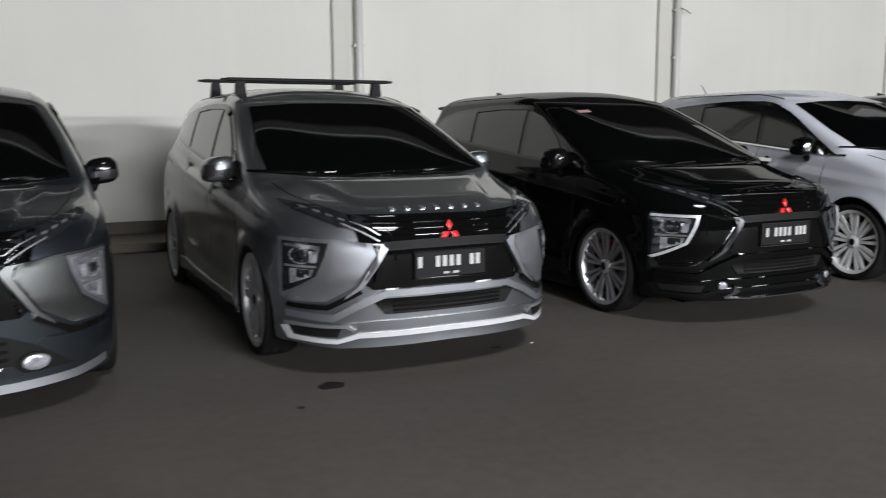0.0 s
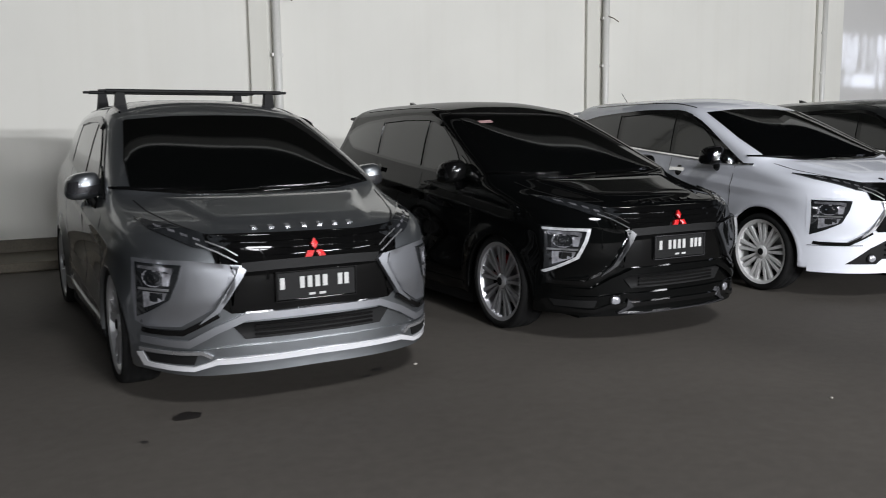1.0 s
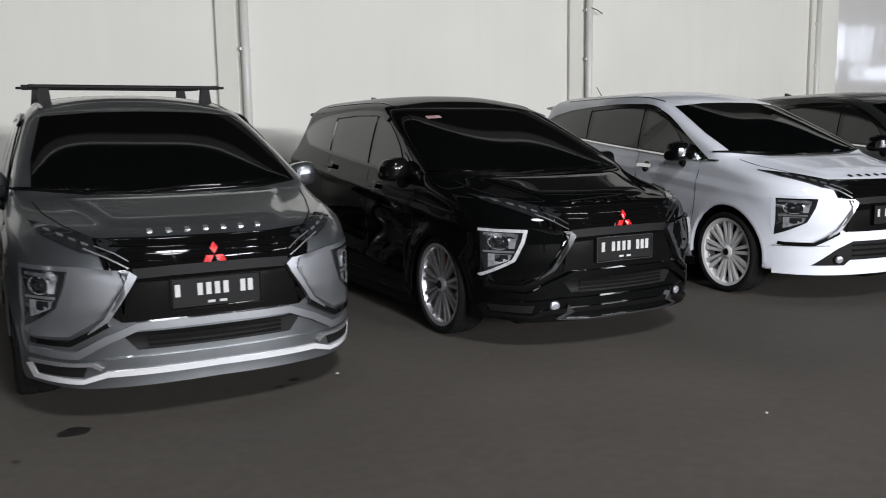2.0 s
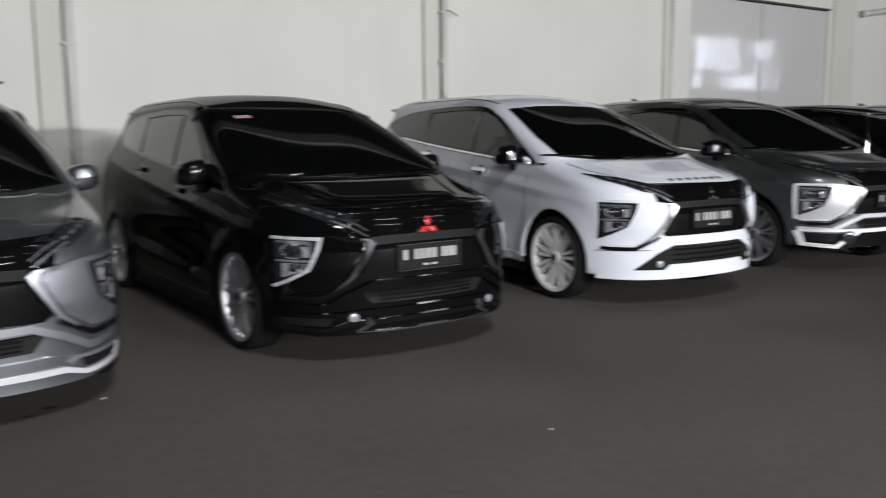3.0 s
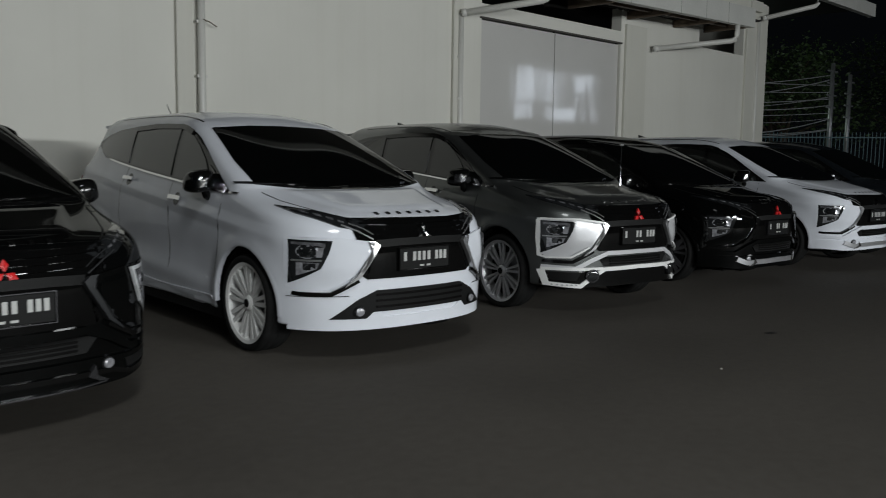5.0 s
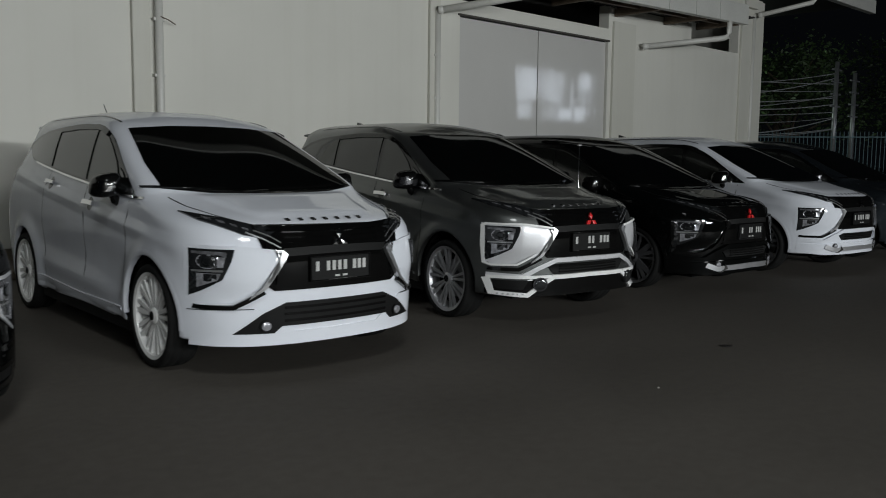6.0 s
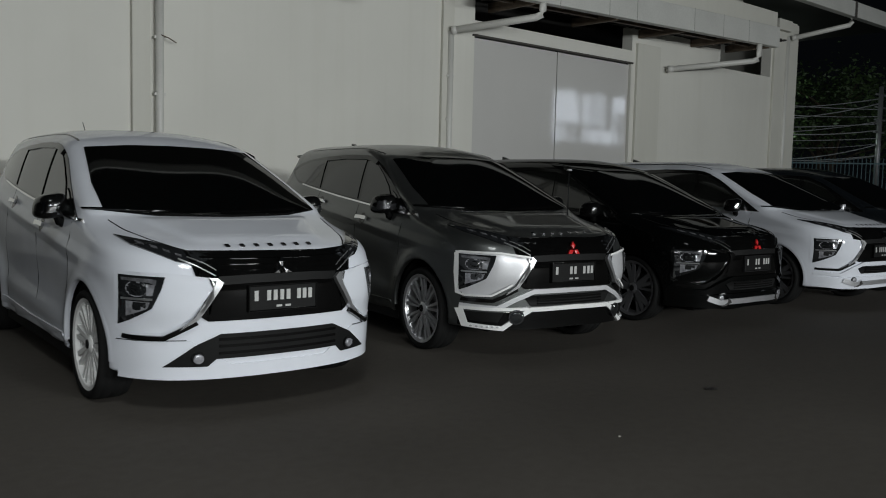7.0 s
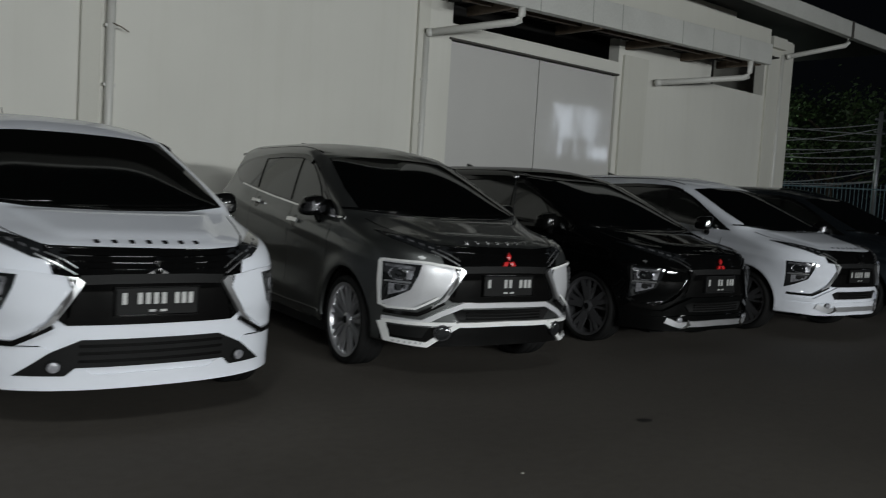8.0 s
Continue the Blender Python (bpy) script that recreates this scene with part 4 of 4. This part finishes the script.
    if rack:
        for yy in (2.36, 3.20):
            r = part("roof_bar", boxes((-0.64, yy - 0.035, 1.757, 0.64, yy + 0.035, 1.783), bevel=0.008), PLASTIC, c, "black roof bar", z=z + (0.022 if yy > 3 else -0.008))
            part("bar_end", boxes((-0.68, yy - 0.025, 1.761, -0.64, yy + 0.025, 1.779), bevel=0.004), PLASTIC, r)
            part("bar_end", boxes((0.64, yy - 0.025, 1.761, 0.68, yy + 0.025, 1.779), bevel=0.004), PLASTIC, r)
            for sx in (-1, 1):
                fx = sx * 0.54
                top = on_top(fx, yy, 0.0).z
                f = bmesh.new()
                vs = [f.verts.new((fx + px, yy + py, pz)) for px, py, pz in ((-0.045, -0.035, top - 0.05), (0.045, -0.035, top - 0.05), (0.045, 0.035, top - 0.05), (-0.045, 0.035, top - 0.05), (-0.028, -0.03, 1.761), (0.028, -0.03, 1.761), (0.028, 0.03, 1.761), (-0.028, 0.03, 1.761))]
                for q in ((0, 3, 2, 1), (4, 5, 6, 7), (0, 1, 5, 4), (1, 2, 6, 5), (2, 3, 7, 6), (3, 0, 4, 7)):
                    f.faces.new([vs[i] for i in q])
                part("bar_foot", f, PLASTIC, r)
    for ax in AXLES:
        for x in (-0.783, 0.783):
            wheel(c, x, ax, style, alloy, caliper)
    return c

# ---- ground ----
bm = bmesh.new()
bmesh.ops.create_grid(bm, x_segments=4, y_segments=4, size=400)
ground = new("ground", mesh_of("ground", bm, ASPHALT))
tagged(ground, "worn dark grey-brown asphalt yard", "ground", kind="structure")

# ---- the long white wall: bays of 5.24 m between pilasters ----
WALL_Y, BAY, X0 = 10.0, 5.24, 3.40
XW, XE = -22.0, 25.9
DOOR_X0, DOOR_X1, DOOR_TOP = 14.62, 19.03, 3.88
bm = bmesh.new()
box(bm, XW, WALL_Y, 0, 11.6, WALL_Y + 0.25, 4.12)
box(bm, 11.6, WALL_Y, 0, 13.9, WALL_Y + 0.25, 5.93)
box(bm, 13.9, WALL_Y, 0, DOOR_X0, WALL_Y + 0.25, 4.9)
box(bm, DOOR_X0, WALL_Y, DOOR_TOP, DOOR_X1, WALL_Y + 0.25, 4.13)
box(bm, DOOR_X1, WALL_Y, 0, 22.35, WALL_Y + 0.25, 4.62)
box(bm, 22.35, WALL_Y, 0, 24.64, WALL_Y + 0.25, 4.14)
box(bm, 24.64, WALL_Y, 0, XE, WALL_Y + 0.25, 5.6)
box(bm, XE - 0.25, WALL_Y + 0.25, 0, XE, WALL_Y + 14, 5.6)
box(bm, 13.9, WALL_Y + 0.05, 4.9, 23.3, WALL_Y + 0.30, 5.9)
wall = new("wall_north", mesh_of("wall_north", bm, WALL))
tagged(wall, "long white painted warehouse wall", "wall", kind="structure")
# unseen dark upper wall, added so windscreens and bonnets reflect dark here
dark_upper = new("wall_dark_unseen", mesh_of("wall_dark_unseen", boxes((XW, WALL_Y + 0.02, 4.13, 11.6, WALL_Y + 0.25, 5.93)), SOFFIT))
tagged(dark_upper, "unseen dark upper wall added to darken the car reflections", "wall", kind="structure")
# near-black backing: the shade inside the opening is put into its colour
back = new("wall_dark_backing", mesh_of("wall_dark_backing", boxes((14.0, WALL_Y + 2.0, 0, 25.6, WALL_Y + 2.2, 5.6)), SOFFIT))
tagged(back, "dark backing that stands for the unlit space behind the high opening", "wall", kind="structure")


def pilaster(x, w, top):
    p = top_level("pilaster", "cream painted pilaster on the white wall", "pilaster", "wall pilasters", pose(x, WALL_Y, 0))
    part("shaft", boxes((0, -0.065, 0, w, 0.0, top), bevel=0.012), TRIMWALL, p)
    return p


for k in range(-4, 3):
    pilaster(X0 + BAY * k + (0.05 if k != 2 else -0.02), 0.24, 4.02 if k < 2 else 5.9)
pilaster(19.16, 0.80, 4.30)
post = pilaster(24.72, 1.16, 5.55)
part("capital", boxes((-0.10, -0.20, 5.30, 0.55, 0.0, 5.56), bevel=0.01), TRIMWALL, post)


def downpipe(x, top, name="downpipe"):
    d = top_level(name, "white plastic rainwater pipe fixed to the wall", "drain pipe", "wall rainwater pipes", pose(x, WALL_Y - 0.07, 0))
    part("pipe", tube(bmesh.new(), [(0, 0, 0.05), (0, 0, top)], 0.055, 14), PIPE, d, smooth=True)
    for zz in (1.2, 2.4, 3.12):
        part("clip", boxes((-0.075, -0.02, zz - 0.02, 0.075, 0.07, zz + 0.02), bevel=0.004), PIPE, d)
    return d


for k in (-3, -2, -1, 0, 1):
    d = downpipe(X0 + BAY * k + 0.40, 4.03)
    part("bracket_arm", tube(bmesh.new(), [(0, -0.05, 3.15), (0.10, -0.06, 3.12), (0.20, -0.06, 3.07)], 0.008, 6), STEEL, d)
downpipe(14.02, 3.86)
downpipe(25.30, 5.2)

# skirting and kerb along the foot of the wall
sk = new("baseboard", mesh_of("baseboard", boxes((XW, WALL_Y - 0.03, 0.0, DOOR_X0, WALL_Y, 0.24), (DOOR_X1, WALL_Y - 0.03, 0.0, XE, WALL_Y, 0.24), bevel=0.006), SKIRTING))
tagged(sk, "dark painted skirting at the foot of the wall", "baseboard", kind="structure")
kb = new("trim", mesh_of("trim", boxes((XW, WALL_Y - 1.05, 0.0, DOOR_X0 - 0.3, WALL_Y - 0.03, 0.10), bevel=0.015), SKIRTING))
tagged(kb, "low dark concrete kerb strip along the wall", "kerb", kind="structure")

# sliding door, two leaves
door = top_level("door_1", "closed two-leaf glossy cream metal sliding door", "door", at=pose(DOOR_X0, WALL_Y + 0.06, 0), kind="structure")
leaf_w = (DOOR_X1 - DOOR_X0 - 0.03) / 2
for k in (0, 1):
    x = k * (leaf_w + 0.02)
    part("leaf", boxes((x + 0.005, 0, 0.02, x + leaf_w, 0.06, DOOR_TOP - 0.03), bevel=0.004), DOORPAINT, door)
part("door_gap", boxes((leaf_w - 0.01, 0.03, 0.02, leaf_w + 0.04, 0.05, DOOR_TOP), (DOOR_X1 - DOOR_X0 - 0.05, 0.02, 0.02, DOOR_X1 - DOOR_X0, 0.05, DOOR_TOP)), SEAM, door)
part("head_track", boxes((-0.05, -0.09, DOOR_TOP - 0.02, DOOR_X1 - DOOR_X0 + 0.03, -0.02, DOOR_TOP + 0.015), bevel=0.006), SEAM, door)

# canopy over the door with its box gutter
canopy = top_level("canopy", "canopy of dark sheeting with a white box gutter", "canopy", at=pose(14.61, 8.8, -0.06, 0, -1.5, 0))
bm = bmesh.new()
for k in range(88):
    x = -0.2 + 0.10 * k
    box(bm, x, 0.0, 4.52 + 0.02 * (k % 2), x + 0.10, 1.2, 4.55 + 0.02 * (k % 2))
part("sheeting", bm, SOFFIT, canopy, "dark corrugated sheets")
g = part("gutter", boxes((-0.3, -0.04, 4.36, 8.22, 0.12, 4.80), bevel=0.01), FASCIA, canopy, "white box gutter")
for x in (0.9, 2.2, 3.0, 4.85, 5.9, 6.9):
    part("gutter_joint", boxes((x, -0.045, 4.355, x + 0.014, -0.036, 4.805)), JOINT, g)
for x in (0.4, 2.6, 4.7, 6.6, 8.0):
    part("rafter", boxes((x, 0.12, 4.34, x + 0.07, 1.18, 4.50), bevel=0.005), STEEL, canopy)
part("purlin", boxes((-0.2, 0.55, 4.42, 8.2, 0.63, 4.50), bevel=0.005), STEEL, canopy)


def drain(pts, label):
    d = top_level("drain_pipe", label, "drain pipe", "gutter drain pipes", pose(*pts[0]))
    o = Vector(pts[0])
    part("pipe", tube(bmesh.new(), [Vector(p) - o for p in pts], 0.06, 14), PIPE, d, smooth=True)
    part("collar", tube(bmesh.new(), [(0.0, 0.0, 0.0), (Vector(pts[1]) - o) * 0.06], 0.072, 14), PIPE, d, smooth=True)


drain([(14.0, 9.9, 3.86), (14.97, 8.90, 4.09), (15.03, 8.84, 4.13), (15.04, 8.82, 4.19), (15.04, 8.82, 4.38)], "white pipe running from the gutter to the wall")
drain([(20.15, 9.9, 3.86), (21.84, 8.90, 4.13), (21.93, 8.84, 4.17), (21.95, 8.82, 4.24), (21.95, 8.82, 4.52)], "white pipe from the gutter, crossing the high opening")
drain([(25.35, 9.85, 5.16), (26.30, 8.86, 5.50), (26.36, 8.83, 5.58), (26.36, 8.83, 5.70)], "weathered pipe under the main eaves")

# main eaves: gutter and soffit high above
eaves = top_level("eaves", "main roof eaves with white gutter and dark soffit", "roof", at=pose(0, 8.75, 0))
part("gutter", boxes((13.9, -0.05, 5.68, 30.2, 0.13, 6.05), bevel=0.01), FASCIA, eaves, "white gutter")
# unseen west roof edge, kept slim so windscreens mirror a thin arc
part("edge_strip", boxes((XW, -0.05, 5.965, 13.88, 0.13, 6.0), bevel=0.005), FASCIA, eaves, "slim white roof edge")
part("gutter_joint", boxes((26.22, -0.06, 5.66, 26.34, -0.045, 6.06)), SEAM, eaves)
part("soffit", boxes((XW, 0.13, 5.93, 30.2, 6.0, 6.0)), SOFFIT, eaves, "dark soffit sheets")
# unseen lower eaves, added so windscreens mirror a thin arc with dark above
part("unseen_low_gutter", boxes((XW, -0.15, 4.03, 11.6, 0.03, 4.09), bevel=0.01), FASCIA, eaves, "unseen white gutter added for the windscreen reflections")
part("unseen_low_soffit", boxes((XW, 0.03, 4.04, 11.6, 1.10, 4.09)), SOFFIT, eaves, "dark soffit sheets")
part("upper_band", boxes((14.0, 0.62, 5.02, 23.7, 0.80, 5.50), bevel=0.01), TRIMWALL, eaves, "cream band over the canopy")
# ---- the hall across the yard, behind the walk ----
hall = top_level("opposite_hall", "dim hall across the yard with lit upper windows", "building", at=pose(0, LAMP_Y, 0))
part("wall", boxes((-30, -0.3, 0, 43.0, 0, 7.6), (43.0, -0.3, 0, 54.0, 0, 4.1), (54.0, -0.3, 0, 75.0, 0, 7.6), (43.0, -0.3, 7.3, 54.0, 0, 7.6)), HALLWALL, hall)
part("roof", boxes((-30, -6, 7.6, 75, 1.2, 7.75)), SOFFIT, hall)
part("lit_room", boxes((42.0, -1.6, 3.9, 55.0, -1.5, 7.5)), DOORGLOW, hall, "bright white room behind the windows")
for x, w, z0, z1 in ((43.0, 1.9, 4.1, 7.3), (46.2, 1.6, 4.1, 5.3), (47.2, 0.35, 5.3, 7.3), (48.6, 0.15, 4.1, 7.3), (49.6, 1.3, 4.9, 7.3), (51.6, 0.7, 4.1, 6.2), (52.9, 0.3, 4.1, 7.3)):
    part("window_post", boxes((x, -0.25, z0, x + w, -0.05, z1)), HALLWALL, hall)
part("window_rail", boxes((43.0, -0.2, 5.0, 50.5, -0.1, 5.15)), HALLWALL, hall)
# unseen lamp bodies, added to go with the strip lights
for lx, lz, _ in ADDED_STRIPS:
    b = top_level("added_strip_lamp", "unseen strip lamp added across the yard to light the row", "lamp", "batten lamps", pose(lx, LAMP_Y + 0.14, lz))
    part("housing", boxes((-2.5, -0.14, 0.02, 2.5, 0.0, 0.10), bevel=0.01), FASCIA, b)
    part("tube", tube(bmesh.new(), [(-2.45, -0.02, -0.03), (2.45, -0.02, -0.03)], 0.02, 8), TUBE, b)
# unseen mast and lamp head, added to carry the fill spot
mast = top_level("ground_fill_lamp", "unseen flood lamp and mast added behind the walk to brighten the asphalt", "lamp", at=pose(2.4, -3.7, 0))
part("mast", tube(bmesh.new(), [(0, 0, 0), (0, 0, 7.75)], [0.09, 0.05], 12), POLE, mast, smooth=True)
part("lamp_head", boxes((-0.3, -0.05, 7.68, 0.3, 0.45, 7.80), bevel=0.02), PLASTIC, mast)

# ---- the cars, from the west ----
MARKS = ((-0.215, -0.185), (-0.10, -0.065), (-0.055, -0.02), (-0.01, 0.025), (0.035, 0.07), (0.125, 0.155), (0.165, 0.195))
MARKS_B = ((-0.20, -0.17), (-0.115, -0.08), (-0.07, -0.035), (-0.025, 0.01), (0.02, 0.055), (0.095, 0.125), (0.135, 0.165), (0.175, 0.205))
MARKS_C = ((-0.20, -0.17), (-0.045, -0.01), (0.0, 0.035), (0.10, 0.135), (0.145, 0.175), (0.185, 0.215))
car("dark slate people carrier with rounded lip bumper", pose(-0.60, 3.37, 0, 0, 0, 1.7), -0.062, BLUEB, "turbine", SILVER, "plain", plate_rows=MARKS_B, pod=GREYD, chrome_x=GREYD, lamp_frame=PODGREY, lens=LAMPSILVER, lip=PODGREY, fog=(2.1, 1.35))
car("titanium grey people carrier with roof bars and body kit", pose(1.94, 3.335, 0, 0, 0, 1.6), -0.066, GREY, "five", SILVER, "silver", plate_rows=MARKS, rack=True, bonnet_letters=SATIN, pod=PODGREY, chrome_x=PODGREY, mirror=GREY)
car("lowered glossy black people carrier with turbine alloys", pose(4.477, 3.395, 0, 0, 0, 1.1), -0.058, BLACK, "turbine", POLISHED, "black", plate_rows=MARKS_B, caliper=True, lamp_frame=FROST, bonnet_letters=PIANO, chrome_x=SMOKE, sticker=True)
car("white people carrier with white mesh wheels and lip skirt", pose(7.10, 3.43, 0, 0, 0, -2.8), 0.0, WHITE, "mesh", WHITEALLOY, "plain", CHROME, belt=CHROME, plate_rows=MARKS_B, aerial="rod", bonnet_letters=PIANO)
car("graphite people carrier with bright apron strip and silver lamp pods", pose(9.656, 3.404, 0, 0, 0, -8.4), 0.014, GREYD, "turbine", POLISHED, "white", plate_rows=MARKS_C, belt=CHROME, pod=PODSILVER, pod_rim=WHITEALLOY, pole=True)
car("black people carrier with two-tone alloys and chrome fangs", pose(12.446, 3.402, 0, 0, 0, -3.7), -0.042, BLACK, "five", DARKALLOY, "chrome", plate_rows=MARKS_C, chrome_x=PIANO)
car("white people carrier with chrome lower bumper trim", pose(14.90, 3.185, 0, 0, 0, -5.5), 0.011, WHITE, "five", DARKALLOY, "chrome", CHROME, plate_rows=MARKS_B)
car("dark grey people carrier at the end of the row", pose(17.6, 3.1, 0, 0, 0, -3.0), 0.0, BLUEB, "five", SILVER, "plain", CHROME, plate_rows=MARKS_B)
for me in CACHE.values():
    bpy.data.meshes.remove(me)

# ---- oil spots and grit on the asphalt ----


def spot(x, y, r, label):
    bm = bmesh.new()
    rng = random.Random(int(x * 100))
    ring = [bm.verts.new((r * (0.7 + 0.5 * rng.random()) * math.cos(a), 0.8 * r * (0.7 + 0.5 * rng.random()) * math.sin(a), 0.003)) for a in [2 * math.pi * k / 18 for k in range(18)]]
    bm.faces.new(ring)
    ob = new("oil_spot", mesh_of("oil_spot", bm, OIL))
    ob.location = (x, y, 0.001)
    tagged(ob, label, "stain")


spot(1.27, 3.37, 0.075, "dark oil spot on the asphalt")
spot(1.02, 3.10, 0.02, "small dark oil drop on the asphalt")
spot(2.41, 3.67, 0.03, "small dark oil drop on the asphalt")
spot(2.30, 3.58, 0.02, "small dark oil drop on the asphalt")
spot(9.7, 2.2, 0.05, "faint oil spot on the asphalt")
for x, y, r in ((2.653, 3.674, 0.012), (4.21, 2.012, 0.010), (5.524, 0.854, 0.008), (8.3, 1.9, 0.009)):
    bm = bmesh.new()
    bmesh.ops.create_icosphere(bm, subdivisions=1, radius=r)
    for v in bm.verts:
        v.co *= 0.7 + 0.5 * random.random()
        v.co.z *= 0.5
    ob = new("pebble", mesh_of("pebble", bm, GRIT))
    ob.location = (x, y, r * 0.3)
    tagged(ob, "small pale pebble lying on the asphalt", "pebble", "pebbles")

# ---- beyond the corner of the hall: fence, poles, cables, trees, a street lamp ----


def fence_run(x, y, n):
    f = top_level("fence", "blue-grey steel bar fence", "fence", at=pose(x, y, 0, 0, 0, -62))
    for zz in (0.3, 2.5):
        part("rail", boxes((0, -0.02, zz, n * 0.16, 0.02, zz + 0.05)), FENCE, f)
    bar = mesh_of("bar", boxes((-0.012, -0.012, 0.05, 0.012, 0.012, 2.75)), FENCE)
    for k in range(n):
        p = part("bar", bar, None, f)
        p.location.x = 0.08 + 0.16 * k


fence_run(38.0, 21.0, 110)


def utility_pole(x, y, h, label):
    p = top_level("utility_pole", label, "pole", "utility poles", pose(x, y, 0))
    part("shaft", tube(bmesh.new(), [(0, 0, 0), (0, 0, h)], [0.14, 0.09], 12), POLE, p, smooth=True)
    for k in range(4):
        part("cross_arm", boxes((-0.5, -0.04, h - 0.4 - 0.55 * k, 0.5, 0.04, h - 0.33 - 0.55 * k)), POLE, p)
    return p


utility_pole(44.0, 15.2, 6.0, "pale steel utility pole carrying cables")
utility_pole(45.6, 15.0, 5.6, "second pale steel utility pole beside the first")
for k in range(12):
    rng = random.Random(k)
    a = Vector((44.0, 15.2, 2.7 + 0.24 * k + 0.3 * rng.random()))
    b = Vector((34.0 + rng.random() * 3, 21.5 + rng.random() * 2, 2.8 + 0.18 * k + 1.4 * rng.random()))
    pts, sag = [], rng.random()
    for i in range(15):
        f = i / 14
        p = a.lerp(b, f)
        p.z -= (0.2 + 0.6 * sag) * 4 * f * (1 - f)
        pts.append(p)
    cab = new("cable", mesh_of("cable", tube(bmesh.new(), pts, 0.014 + 0.014 * rng.random(), 6), CABLE, True))
    tagged(cab, "sagging black cable strung to the steel pole", "cable", "overhead cables")


def tree(x, y, h, spread, seed, label):
    rng = random.Random(seed)
    t = top_level("tree", label, "tree", "street trees", pose(x, y, 0))
    bm = bmesh.new()
    tube(bm, [(0, 0, 0), (0.1, 0.05, h * 0.25), (-0.05, 0.1, h * 0.5), (0.1, 0, h * 0.8)], [0.24, 0.19, 0.14, 0.05], 9)
    tips = []
    for k in range(9):
        a, z0 = rng.random() * 6.28, h * (0.35 + 0.4 * rng.random())
        r = spread * (0.5 + 0.5 * rng.random())
        tip = Vector((r * math.cos(a), r * math.sin(a), z0 + h * 0.2 * rng.random() + 0.3))
        tube(bm, [(0, 0, z0 - 0.4), tip * 0.5 + Vector((0, 0, z0 * 0.5)), tip], [0.09, 0.05, 0.02], 6)
        tips.append(tip)
    part("trunk", bm, BARK, t)
    vs, fs = [], []
    for tip in tips + [Vector((0, 0, h * 0.85))]:
        for k in range(420):
            d = Vector((rng.gauss(0, 1), rng.gauss(0, 1), rng.gauss(0, 0.7))) * spread * 0.26
            p = tip + d
            u = Vector((rng.gauss(0, 1), rng.gauss(0, 1), rng.gauss(0, 0.6))).normalized()
            w = u.cross(Vector((rng.gauss(0, 1), rng.gauss(0, 1), rng.gauss(0, 1)))).normalized()
            s = 0.07 + 0.09 * rng.random()
            i = len(vs)
            vs += [p - u * s, p + w * s * 0.45, p + u * s, p - w * s * 0.45]
            fs.append((i, i + 1, i + 2, i + 3))
    me = bpy.data.meshes.new("crown")
    me.from_pydata(vs, [], fs)
    me.materials.append(LEAF)
    crown = part("crown", me, None, t)
    crown["kind"] = "stuff"


tree(43.0, 21.5, 6.5, 2.6, 3, "dark leafy street tree partly lit by a lamp")
tree(49.0, 19.5, 7.5, 3.0, 5, "dark leafy street tree beyond the fence")
tree(55.0, 23.0, 8.5, 3.4, 8, "tall dark tree in the distance")
tree(60.0, 17.0, 9.0, 3.6, 9, "tall dark tree behind the poles")
tree(40.0, 24.5, 5.5, 2.2, 11, "low dark tree by the corner of the hall")
street = top_level("street_lamp", "small bright street lamp among the leaves", "lamp", at=pose(42.1, 19.2, 0))
part("shaft", tube(bmesh.new(), [(0, 0, 0), (0, 0, 4.8), (-0.1, 0, 5.1), (-0.5, 0, 5.25)], [0.06, 0.045, 0.04, 0.03], 8), CABLE, street)
part("lamp_head", boxes((-0.95, -0.09, 5.20, -0.45, 0.09, 5.30), bevel=0.02), CABLE, street)
part("lamp_glass", boxes((-0.9, -0.07, 5.17, -0.5, 0.07, 5.195)), glow("street_lamp_glow", (0.9, 1.0, 0.9), 14.0), street)
sl = bpy.data.lights.new("street_light", "POINT")
sl.energy, sl.shadow_soft_size, sl.color = 160, 0.15, (0.85, 1.0, 0.9)
so = new("street_light", sl)
so.location = (41.4, 19.2, 4.75)
